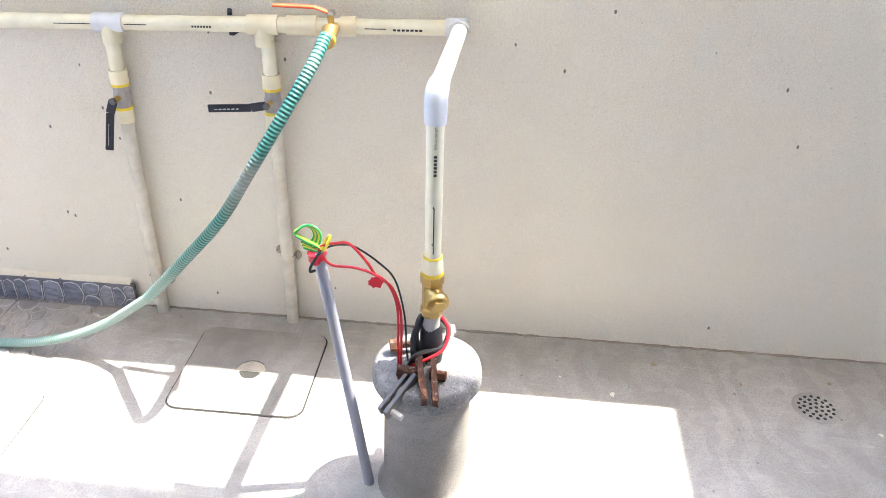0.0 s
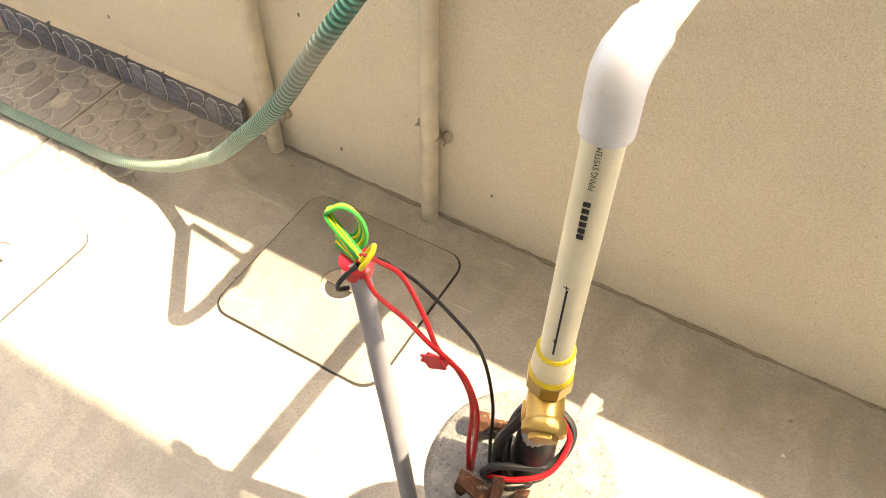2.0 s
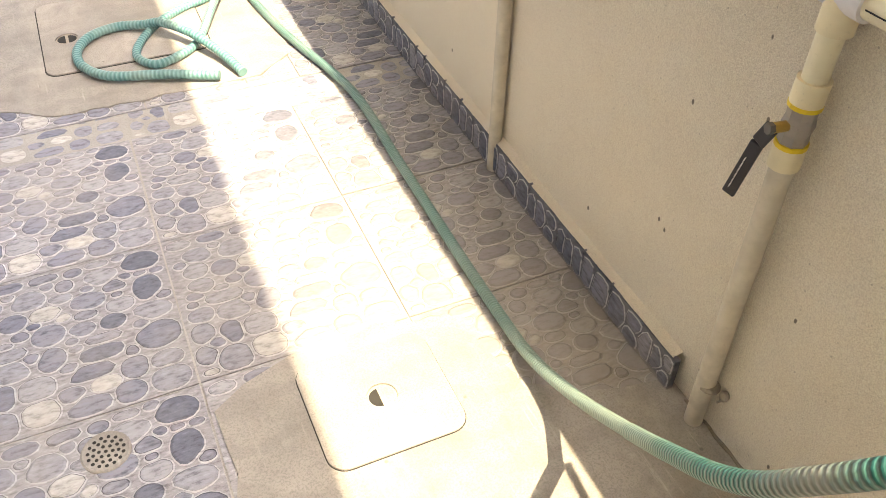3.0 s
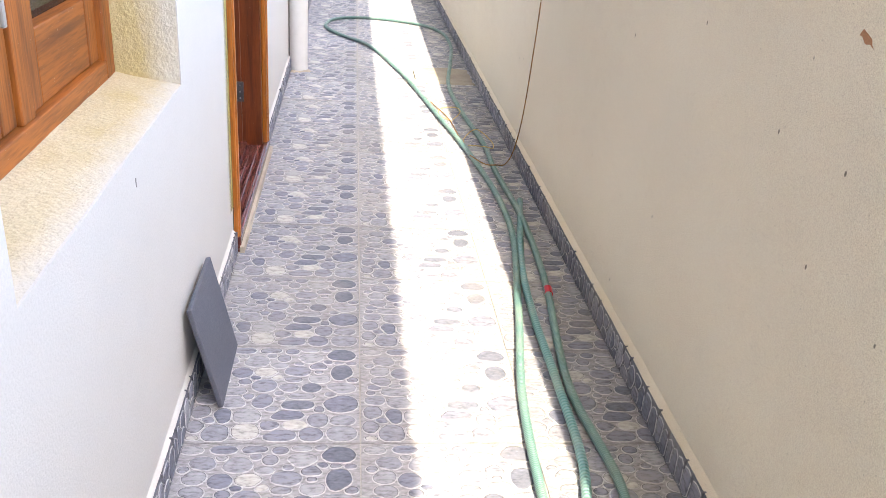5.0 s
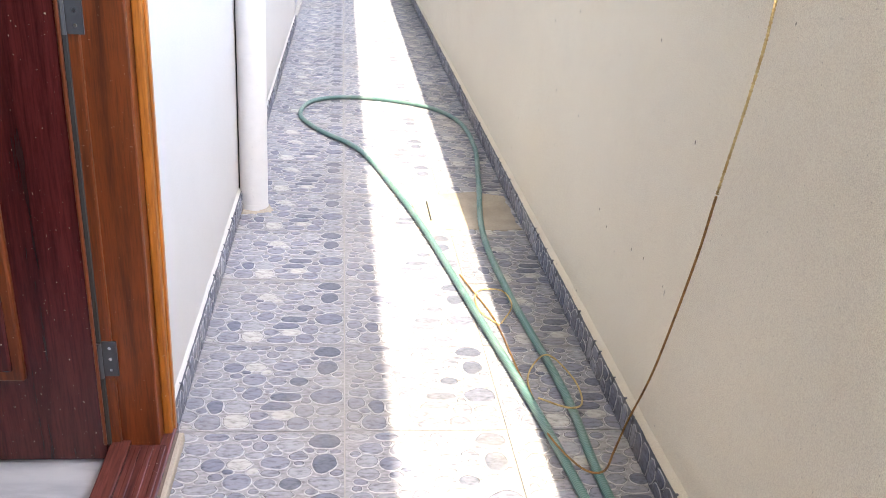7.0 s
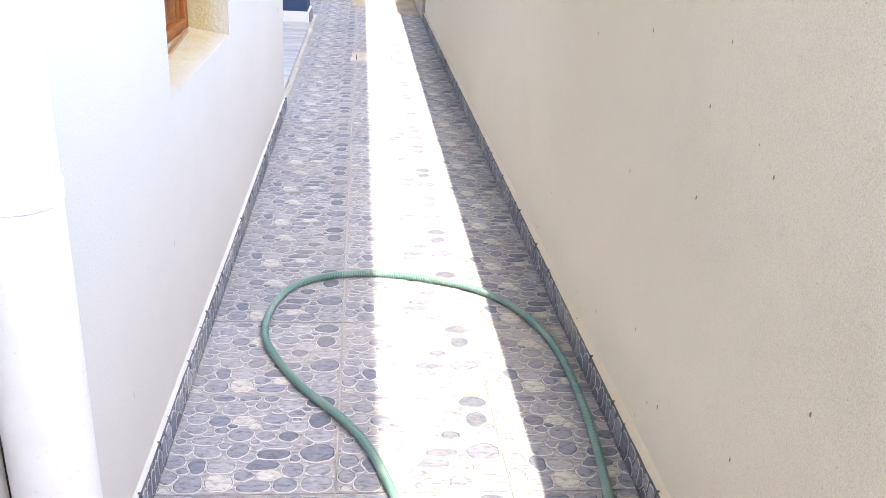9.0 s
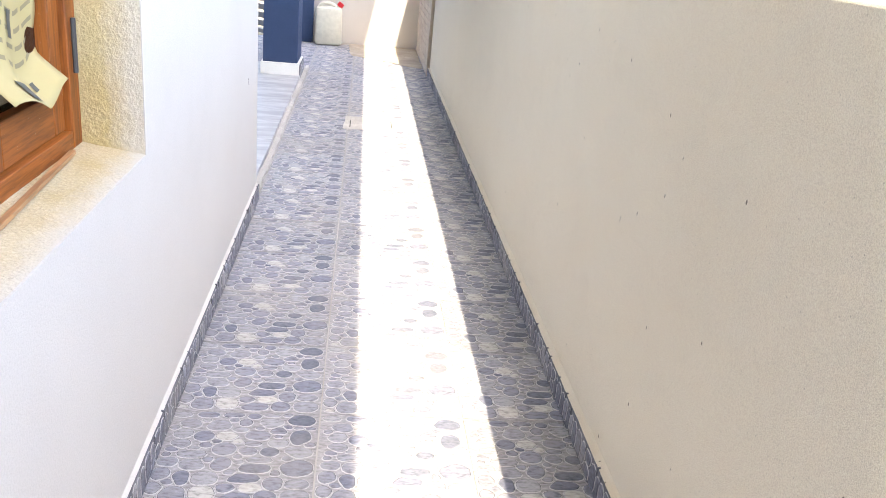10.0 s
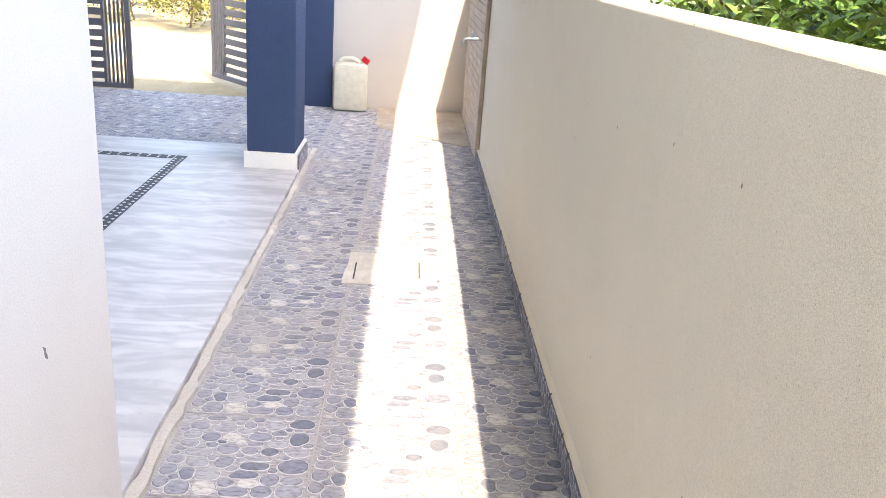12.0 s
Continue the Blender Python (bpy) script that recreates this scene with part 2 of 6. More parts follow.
def box(bm, x0, x1, y0, y1, z0, z1, bevel=0.0, mi=0):
    """An axis-aligned box, its edges rounded if wanted, added to bm."""
    r = bmesh.ops.create_cube(bm, size=1.0, matrix=Matrix.LocRotScale(
        ((x0 + x1) / 2, (y0 + y1) / 2, (z0 + z1) / 2), None, (x1 - x0, y1 - y0, z1 - z0)))
    vs = r["verts"]
    faces = {f for v in vs for f in v.link_faces}
    for f in faces:
        f.material_index = mi
    if bevel:
        es = list({e for v in vs for e in v.link_edges})
        bmesh.ops.bevel(bm, geom=es, offset=bevel, segments=2, profile=0.5, affect='EDGES', clamp_overlap=True)
    return bm


def boxed(x0, x1, y0, y1, z0, z1, bevel=0.0):
    return box(bmesh.new(), x0, x1, y0, y1, z0, z1, bevel)


def tube(bm, pts, r, seg=12, cap=True, mi=0, radii=None, squash=1.0):
    """A round tube along points, radius r or one for each point."""
    pts = [Vector(p) for p in pts]
    rings, up = [], None
    for i, p in enumerate(pts):
        a = pts[max(i - 1, 0)]
        b = pts[min(i + 1, len(pts) - 1)]
        d = (b - a).normalized()
        if up is None:
            up = Vector((0, 0, 1)) if abs(d.z) < 0.9 else Vector((1, 0, 0))
        side = d.cross(up)
        side = side.normalized() if side.length > 1e-6 else d.orthogonal().normalized()
        up = side.cross(d).normalized()
        rr = radii[i] if radii else r
        rings.append([bm.verts.new(p + (side * math.cos(t) + up * math.sin(t) * squash) * rr)
                      for t in (2 * math.pi * k / seg for k in range(seg))])
    for A, B in zip(rings, rings[1:]):
        for k in range(seg):
            f = bm.faces.new((A[k], A[(k + 1) % seg], B[(k + 1) % seg], B[k]))
            f.material_index = mi
    if cap:
        bm.faces.new(list(reversed(rings[0]))).material_index = mi
        bm.faces.new(rings[-1]).material_index = mi
    return bm


def spline(pts, n):
    """n points for each span of a smooth curve through pts."""
    P = [Vector(p) for p in pts]
    P = [P[0] * 2 - P[1]] + P + [P[-1] * 2 - P[-2]]
    out = []
    for i in range(1, len(P) - 2):
        for k in range(n):
            t = k / n
            a, b, c, d = P[i - 1], P[i], P[i + 1], P[i + 2]
            out.append(0.5 * ((2 * b) + (c - a) * t + (2 * a - 5 * b + 4 * c - d) * t * t + (3 * b - a - 3 * c + d) * t ** 3))
    out.append(P[-2])
    return out


def lathe(bm, profile, seg=24, mi=0, at=(0, 0, 0)):
    """A turned body from (radius, height) pairs, round z."""
    o = Vector(at)
    rings = [[bm.verts.new(o + Vector((r * math.cos(2 * math.pi * k / seg), r * math.sin(2 * math.pi * k / seg), z))) for k in range(seg)]
             for r, z in profile]
    for A, B in zip(rings, rings[1:]):
        for k in range(seg):
            bm.faces.new((A[k], A[(k + 1) % seg], B[(k + 1) % seg], B[k])).material_index = mi
    bm.faces.new(list(reversed(rings[0]))).material_index = mi
    bm.faces.new(rings[-1]).material_index = mi
    return bm


def outline_plate(bm, pts, z0, z1, mi=0):
    """A flat plate from a flat outline (anticlockwise), from z0 up to z1."""
    lo = [bm.verts.new((x, y, z0)) for x, y in pts]
    hi = [bm.verts.new((x, y, z1)) for x, y in pts]
    n = len(pts)
    for k in range(n):
        bm.faces.new((lo[k], lo[(k + 1) % n], hi[(k + 1) % n], hi[k])).material_index = mi
    bm.faces.new(hi).material_index = mi
    bm.faces.new(list(reversed(lo))).material_index = mi
    return bm


def rounded(x0, x1, y0, y1, r, n=6):
    out = []
    for cx, cy, a in ((x1 - r, y1 - r, 0), (x0 + r, y1 - r, 90), (x0 + r, y0 + r, 180), (x1 - r, y0 + r, 270)):
        for k in range(n + 1):
            t = radians(a + 90 * k / n)
            out.append((cx + r * math.cos(t), cy + r * math.sin(t)))
    return out


def ragged(pts, step=0.03, rough=0.008, seed=0):
    """An outline with its straight runs made uneven."""
    rnd, out = random.Random(seed), []
    for (ax, ay), (bx, by) in zip(pts, pts[1:] + pts[:1]):
        n = max(1, int(math.hypot(bx - ax, by - ay) / step))
        for k in range(n):
            t = k / n
            out.append((ax + (bx - ax) * t + rnd.uniform(-rough, rough), ay + (by - ay) * t + rnd.uniform(-rough, rough)))
    return out


# ---- setting ----
WX = 0.010            # inner face of the boundary wall
HX = -1.10          # outer face of the house wall
TOP = 1.238         # top of the boundary wall
END = 15.35         # inner face of the front boundary wall
PITCH = 0.3965      # one floor tile with its joint
SLAB = 4.0          # underside of the projecting floor above
EDGE = -0.598 + SUN_X * SLAB
REAR = 2.4          # underside of the slab over the rear yard

structure("ground", boxed(-400, 400, -400, 400, -0.4, -0.06), cement_mat("sandy_ground", (0.33, 0.265, 0.16), (0.27, 0.21, 0.12), 0.2), "pale sandy ground round the house")
structure("floor", boxed(-4.5, 0.05, -4.2, END + 0.1, -0.06, -0.0035), cement_mat("joint_cement", (0.42, 0.395, 0.37), (0.31, 0.288, 0.27)), "cement bed under pebble pattern floor tiles")

wall_boundary = structure("wall_boundary", boxed(WX, WX + 0.145, -4.2, END + 0.2, -0.06, TOP, 0.006), M_wall,
                          "beige sand-textured boundary wall with sunlit top", "wall")
structure("wall_front", boxed(-1.66, WX - 0.002, END, END + 0.2, -0.06, 2.3, 0.006), M_white, "white plastered front boundary wall", "wall")
structure("wall_front_left", boxed(-6.0, -3.66, END, END + 0.2, -0.06, 2.3, 0.006), M_white, "white plastered front boundary wall beyond the gate", "wall")


def wall_mark(name, wall, label, y, z, pts, material, x, out, seed):
    """A thin ragged mark on a wall face that looks along out (-1 or 1 in x)."""
    m = Matrix.Translation((x + out * 0.0006, y, z)) @ Matrix.Rotation(radians(90 * out), 4, 'Y')
    return part(name, outline_plate(bmesh.new(), ragged(pts, 0.006, 0.0022, seed), -0.002, 0.0), material, wall, label, m=m)


M_rubbed = plaster("rubbed_brick_dust", (0.42, 0.22, 0.13), (0.36, 0.18, 0.10), 300.0, 0.3)
M_scuff = plaster("grey_scuff", (0.20, 0.19, 0.18), (0.15, 0.14, 0.135), 300.0, 0.3)
wall_mark("rubbed_mark", wall_boundary, "brown rubbed mark on the plaster", 1.845, 1.008, [(-0.010, -0.022), (0.002, -0.012), (0.011, 0.016), (0.003, 0.024), (-0.004, 0.004)], M_rubbed, WX, -1, 41)

# house side wall with door and window openings: blocks between openings
HY0, HY1 = 0.62, 9.57
W1 = (1.50, 2.45, 0.725, 2.0)
DR = (3.155, 4.10, 0.0, 2.1)
W2 = (6.62, 7.55, 0.757, 2.0)


def house_wall():
    bm = bmesh.new()
    x0, x1 = HX - 0.23, HX
    ys = [HY0, W1[0], W1[1], DR[0], DR[1], W2[0], W2[1], HY1]
    # one outline sheet pushed back for thickness keeps the face without seams
    spans = [(ys[0], ys[1], None), (ys[1], ys[2], W1), (ys[2], ys[3], None), (ys[3], ys[4], DR), (ys[4], ys[5], None),
             (ys[5], ys[6], W2), (ys[6], ys[7], None)]
    for a, b, o in spans:
        if o is None:
            box(bm, x0, x1, a, b, -0.06, SLAB)
        else:
            if o[2] > 0:
                box(bm, x0, x1, a, b, -0.06, o[2])
            box(bm, x0, x1, a, b, o[3], SLAB)
    bmesh.ops.remove_doubles(bm, verts=bm.verts, dist=0.0005)
    inner = [f for f in bm.faces if abs(f.normal.y) > 0.9]
    dup = {}
    for f in inner:
        c = f.calc_center_median()
        dup.setdefault((round(c.x, 3), round(c.y, 3), round(c.z, 3)), []).append(f)
    bmesh.ops.delete(bm, geom=[f for fs in dup.values() if len(fs) > 1 for f in fs], context='FACES')
    return bm


wall_house = structure("wall_house", house_wall(), M_white, "white plastered house side wall with windows and a door", "wall")
wall_mark("scuff_mark", wall_house, "small grey scuff on the plaster", 9.262, 0.618, [(-0.016, -0.006), (-0.004, -0.003), (0.014, 0.002), (0.018, 0.009), (0.006, 0.006), (-0.008, 0.003)], M_scuff, HX, 1, 42)
wall_mark("scuff_mark", wall_house, "small grey scuff on the plaster", 2.025, 0.668, [(-0.007, -0.002), (0.007, -0.002), (0.007, 0.002), (-0.006, 0.002)], M_scuff, HX, 1, 43)
structure("wall_veranda", boxed(-4.4, HX - 0.232, HY1 - 0.23, HY1, -0.06, SLAB), M_white, "white plastered wall behind the veranda", "wall")
structure("wall_back", boxed(-4.4, HX - 0.232, HY0, HY0 + 0.23, -0.06, SLAB), M_white, "white plastered back wall of the house", "wall")
structure("wall_yard", boxed(-4.6, -4.4, -4.2, END + 0.2, -0.06, SLAB), M_white, "white plastered wall of the house wing", "wall")
structure("wall_rear", boxed(-4.4, WX - 0.002, -4.4, -4.2, -0.06, SLAB), M_white, "white plastered rear wall of the yard", "wall")
structure("floor_house", boxed(-4.4, HX - 0.06, HY0 + 0.24, HY1 - 0.24, -0.05, 0.022), plaster("room_marble", (0.50, 0.51, 0.55), (0.40, 0.41, 0.46), 60.0, 0.0, pit=0.1, wear=0.5), "grey white marble floor inside the house", "floor")
structure("ceiling", outline_plate(bmesh.new(), [(-4.6, -4.4), (EDGE, -4.4), (EDGE, -2.4), (EDGE + 0.022, -0.6), (EDGE + 0.020, 1.2), (EDGE, 4.4), (EDGE, 14.55), (-4.6, 14.55)], SLAB, SLAB + 0.15), M_slab, "white underside of the projecting upper floor", "ceiling")
structure("ceiling_rear", boxed(-4.38, 0.9, -4.18, -1.643 - SUN_Y * (REAR + 0.15), REAR, REAR + 0.15), M_slab, "white slab over the rear yard", "ceiling")


# ---- more materials ----
def plastic(name, color, rough=0.4, grain=0.12):
    m = mat(name, color, rough, spec=0.45)
    v = coords(m)
    n = noise_tex(m, v, 22.0, 5.0)
    c = mix(m, ramp(m, n, [(0.35, (1, 1, 1)), (0.65, (0, 0, 0))]), color, tuple(x * (1 - grain) for x in color))
    d = noise_tex(m, v, 160.0, 3.0)
    c = mix(m, ramp(m, d, [(0.62, (0, 0, 0)), (0.75, (0.5, 0.5, 0.5))]), c, tuple(x * 0.7 for x in color))
    link(m, c, bsdf(m).inputs["Base Color"])
    link(m, bump(m, d, 0.1, 0.001), bsdf(m).inputs["Normal"])
    return m


def wood(name, a, b, along="z", rough=0.32):
    m = mat(name, a, rough, spec=0.5)
    sc = {"z": (14, 14, 0.9), "y": (14, 0.9, 14), "x": (0.9, 14, 14)}[along]
    v = coords(m, sc)
    n = noise_tex(m, v, 3.0, 8.0, 0.65)
    c = ramp(m, n, [(0.32, b), (0.5, a), (0.7, tuple(min(1, x * 1.35) for x in a))])
    f = noise_tex(m, v, 16.0, 4.0)
    c = mix(m, ramp(m, f, [(0.35, (0.5, 0.5, 0.5)), (0.55, (0, 0, 0))]), c, b)
    sp = noise_tex(m, coords(m), 140.0, 2.0)
    c = mix(m, ramp(m, sp, [(0.73, (0, 0, 0)), (0.76, (0.6, 0.6, 0.6))]), c, (0.5, 0.4, 0.32))
    link(m, c, bsdf(m).inputs["Base Color"])
    link(m, bump(m, f, 0.12, 0.002), bsdf(m).inputs["Normal"])
    return m


M_pipe = plastic("cream_pipe", (0.76, 0.70, 0.52), 0.35)
M_dusty = plastic("dusty_pipe", (0.62, 0.56, 0.46), 0.6, 0.25)
M_fit = plastic("cream_fitting", (0.76, 0.68, 0.48), 0.4)
M_grey_fit = plastic("grey_white_fitting", (0.66, 0.65, 0.66), 0.45)
M_ink = mat("print_ink", (0.02, 0.02, 0.02), 0.6)
M_tape_y = plastic("yellow_thread_seal", (0.75, 0.55, 0.03), 0.5)
M_brass = mat("brass", (0.50, 0.35, 0.12), 0.36, 0.9)
M_valve = plastic("grey_valve_body", (0.34, 0.31, 0.29), 0.5)
M_brk = plastic("dull_bracket_steel", (0.10, 0.095, 0.092), 0.5)
M_hinge = plastic("dark_hinge_steel", (0.06, 0.06, 0.066), 0.4)
M_lever = plastic("black_lever", (0.018, 0.018, 0.026), 0.45)
M_orange = plastic("orange_lever", (0.62, 0.09, 0.03), 0.4)
M_steel = mat("steel", (0.62, 0.62, 0.62), 0.25, 1.0)
M_conduit = plastic("grey_conduit", (0.27, 0.27, 0.31), 0.5)
M_red = plastic("red_wire", (0.55, 0.012, 0.02), 0.35)
M_black = plastic("black_wire", (0.015, 0.015, 0.018), 0.45)
M_green = plastic("green_wire", (0.03, 0.36, 0.06), 0.35)
M_yellow = plastic("yellow_wire", (0.75, 0.62, 0.03), 0.35)
M_rust = cement_mat("rusty_iron", (0.085, 0.036, 0.020), (0.030, 0.015, 0.012))
_rc = bsdf(M_rust).inputs["Base Color"].links[0].from_socket
_rn = noise_tex(M_rust, coords(M_rust), 60.0, 6.0, 0.7)
_rc = mix(M_rust, ramp(M_rust, _rn, [(0.54, (0, 0, 0)), (0.62, (0.85, 0.85, 0.85))]), _rc, (0.24, 0.105, 0.045))
_rk = noise_tex(M_rust, coords(M_rust), 38.0, 5.0, 0.7)
link(M_rust, mix(M_rust, ramp(M_rust, _rk, [(0.60, (0, 0, 0)), (0.68, (0.9, 0.9, 0.9))]), _rc, (0.36, 0.33, 0.29)), bsdf(M_rust).inputs["Base Color"])
M_wellc = cement_mat("casing_cement", (0.26, 0.235, 0.21), (0.165, 0.15, 0.135), 0.6)
M_cap = cement_mat("speckled_cap_cement", (0.19, 0.182, 0.176), (0.115, 0.11, 0.108), 0.2)
_cc = bsdf(M_cap).inputs["Base Color"].links[0].from_socket
_cs = noise_tex(M_cap, coords(M_cap), 170.0, 2.0, 0.8)
_cc = mix(M_cap, ramp(M_cap, _cs, [(0.30, (0.9, 0.9, 0.9)), (0.40, (0, 0, 0))]), _cc, (0.035, 0.034, 0.036))
_cc = mix(M_cap, ramp(M_cap, _cs, [(0.60, (0, 0, 0)), (0.70, (0.8, 0.8, 0.8))]), _cc, (0.40, 0.385, 0.36))
_ck = noise_tex(M_cap, coords(M_cap), 26.0, 5.0)
link(M_cap, mix(M_cap, ramp(M_cap, _ck, [(0.52, (0, 0, 0)), (0.66, (0.6, 0.6, 0.6))]), _cc, (0.33, 0.315, 0.29)), bsdf(M_cap).inputs["Base Color"])
M_slate = plaster("dark_granite", (0.125, 0.13, 0.16), (0.105, 0.11, 0.138), 240.0, 0.3)
M_pvc = plastic("white_pvc", (0.68, 0.66, 0.65), 0.45, 0.05)
M_frame = wood("orange_teak", (0.40, 0.130, 0.020), (0.17, 0.046, 0.008))
M_jamb = wood("red_brown_jamb_wood", (0.15, 0.034, 0.009), (0.055, 0.013, 0.005))
M_leaf_w = wood("dark_red_wood", (0.072, 0.012, 0.011), (0.026, 0.005, 0.005), "z", 0.25)
M_sillw = wood("worn_threshold_wood", (0.13, 0.038, 0.030), (0.055, 0.016, 0.015), "y", 0.22)
M_winw = wood("brown_window_wood", (0.30, 0.088, 0.014), (0.11, 0.029, 0.006), "z", 0.5)
M_winy = wood("brown_window_rail_wood", (0.30, 0.088, 0.014), (0.11, 0.029, 0.006), "y", 0.5)
M_gate = plastic("dark_grey_gate_paint", (0.125, 0.125, 0.15), 0.6)
M_chrome = mat("chrome", (0.8, 0.8, 0.82), 0.12, 1.0)
M_jerry = plastic("translucent_white_can", (0.66, 0.64, 0.55), 0.5)
M_cap_red = plastic("red_cap", (0.60, 0.01, 0.025), 0.35)
M_paper = mat("yellowed_newspaper", (0.47, 0.385, 0.19), 0.9)
M_glass = mat("dark_window_glass", (0.02, 0.022, 0.025), 0.08)
M_glass.node_tree.nodes["Principled BSDF"].inputs["Transmission Weight"].default_value = 0.6
M_rope = wood("golden_jute", (0.60, 0.46, 0.22), (0.34, 0.21, 0.08), "y", 0.9)
M_rope_d = wood("brown_jute", (0.30, 0.16, 0.055), (0.11, 0.05, 0.02), "y", 0.9)


def hose_mat(name, a, b, step):
    """ribbed hose: a helix of two tones that follows the tube's own length"""
    m = mat(name, a, 0.38, spec=0.5)
    at = node(m, "ShaderNodeAttribute")
    at.attribute_name = "along"
    w = node(m, "ShaderNodeMath")
    w.operation = 'MULTIPLY'
    w.inputs[1].default_value = 2 * math.pi / step
    link(m, at.outputs["Fac"], w.inputs[0])
    s = node(m, "ShaderNodeMath")
    s.operation = 'SINE'
    link(m, w.outputs[0], s.inputs[0])
    r = node(m, "ShaderNodeMapRange", From_Min=-1.0, From_Max=1.0)
    link(m, s.outputs[0], r.inputs["Value"])
    c = mix(m, ramp(m, r.outputs[0], [(0.35, (0, 0, 0)), (0.65, (1, 1, 1))]), a, b)
    n = noise_tex(m, coords(m), 9.0, 4.0)
    c = mix(m, ramp(m, n, [(0.45, (0, 0, 0)), (0.75, (0.45, 0.45, 0.45))]), c, (0.38, 0.42, 0.36))
    link(m, c, bsdf(m).inputs["Base Color"])
    link(m, bump(m, r.outputs[0], 0.7, 0.002), bsdf(m).inputs["Normal"])
    return m


M_hose = hose_mat("green_ribbed_hose", (0.088, 0.195, 0.180), (0.155, 0.275, 0.255), 0.006)
M_coil = hose_mat("turquoise_coil_hose", (0.095, 0.24, 0.245), (0.165, 0.34, 0.335), 0.011)
M_stripe = hose_mat("green_white_spiral_hose", (0.006, 0.09, 0.075), (0.075, 0.25, 0.205), 0.0085)


# the hanging end is greyed mid-way; its paler foot paints sunlight near the floor
_at = node(M_stripe, "ShaderNodeAttribute")
_at.attribute_name = "along"
_old = bsdf(M_stripe).inputs["Base Color"].links[0].from_socket
_grey_mid = ramp(M_stripe, _at.outputs["Fac"], [(0.27, (0, 0, 0)), (0.32, (0.75, 0.75, 0.75)), (0.36, (0.6, 0.6, 0.6)), (0.44, (0, 0, 0))])
_deep = ramp(M_stripe, _at.outputs["Fac"], [(0.09, (0, 0, 0)), (0.12, (0.7, 0.7, 0.7)), (0.22, (0.55, 0.55, 0.55)), (0.30, (0, 0, 0))])
_old = mix(M_stripe, _deep, _old, (0.012, 0.075, 0.068))
_c1 = mix(M_stripe, _grey_mid, _old, (0.30, 0.275, 0.235))
_sun_pale = ramp(M_stripe, _at.outputs["Fac"], [(0.55, (0, 0, 0)), (0.85, (0.6, 0.6, 0.6))])
link(M_stripe, mix(M_stripe, _sun_pale, _c1, (0.42, 0.50, 0.42)), bsdf(M_stripe).inputs["Base Color"])


# sunlight painted pale over the run where it comes down from the tap
_ah = node(M_hose, "ShaderNodeAttribute")
_ah.attribute_name = "along"
_hc = bsdf(M_hose).inputs["Base Color"].links[0].from_socket
link(M_hose, mix(M_hose, ramp(M_hose, _ah.outputs["Fac"], [(0.20, (0.6, 0.6, 0.6)), (0.50, (0, 0, 0))]), _hc, (0.42, 0.50, 0.42)), bsdf(M_hose).inputs["Base Color"])


def tube_ob(name, pts, r, material, parent=None, label="", n=10, seg=12, squash=1.0):
    """A smooth bent tube that carries its own length for the material."""
    line = spline(pts, n)
    bm = tube(bmesh.new(), line, r, seg, squash=squash)
    ob = part(name, bm, material, parent, label, smooth=True)
    run, acc = [], 0.0
    for i, p in enumerate(line):
        acc += (p - line[i - 1]).length if i else 0.0
        run.append(acc)
    att = ob.data.attributes.new("along", 'FLOAT', 'POINT')
    for k, v in enumerate(att.data):
        v.value = run[min(k // seg, len(run) - 1)]
    return ob


def straight(name, a, b, r, material, parent, label="", seg=16):
    return part(name, tube(bmesh.new(), [a, b], r, seg), material, parent, label, smooth=True)


def sphere(bm, c, r, seg=14, scale=(1, 1, 1)):
    bmesh.ops.create_uvsphere(bm, u_segments=seg, v_segments=seg // 2 + 1, radius=r, matrix=Matrix.LocRotScale(c, None, scale))
    return bm


def bar_between(bm, a, b, w, h, bevel=0.0):
    """A flat bar from a to b, w wide and h high."""
    a, b = Vector(a), Vector(b)
    d = b - a
    m = Matrix.Translation((a + b) / 2) @ d.to_track_quat('X', 'Z').to_matrix().to_4x4() @ Matrix.Diagonal((d.length, w, h, 1))
    r = bmesh.ops.create_cube(bm, size=1.0, matrix=m)
    if bevel:
        es = list({e for v in r["verts"] for e in v.link_edges})
        bmesh.ops.bevel(bm, geom=es, offset=bevel, segments=2, profile=0.5, affect='EDGES', clamp_overlap=True)
    return bm


# ---- cement laid over the tiles ----
APRON = 0.0055
apron_pts = [(0.02, -4.15), (0.02, -0.25), (-0.13, -0.215), (-0.245, -0.16), (-0.27, 0.03), (-0.43, 0.075), (-0.64, 0.06), (-0.742, 0.0), (-0.748, -0.30),
             (-1.0, -0.315), (-4.3, -0.32), (-4.3, -4.15)]
structure("floor_apron", outline_plate(bmesh.new(), ragged(apron_pts, 0.04, 0.007, 3), -0.02, APRON), M_cement,
          "grey brown cement floor of the well yard", "floor")
patch_pts = [(-0.30, 1.10), (-0.245, 1.45), (-0.26, 1.70), (-0.32, 1.755), (-0.98, 1.745), (-1.035, 1.70), (-1.045, 1.10), (-0.9, 1.02), (-0.4, 1.02)]
structure("floor_patch", outline_plate(bmesh.new(), ragged(patch_pts, 0.035, 0.006, 5), -0.01, APRON), M_cement,
          "beige cement border round an inspection cover", "floor")
structure("floor_patch_2", outline_plate(bmesh.new(), ragged([(-0.02, 5.40), (-0.03, 5.76), (-0.16, 5.80), (-0.33, 5.76), (-0.42, 5.70), (-0.42, 5.38)], 0.035, 0.008, 6), -0.01, 0.0046),
          M_mortar, "brown cement smeared over floor tiles", "floor")
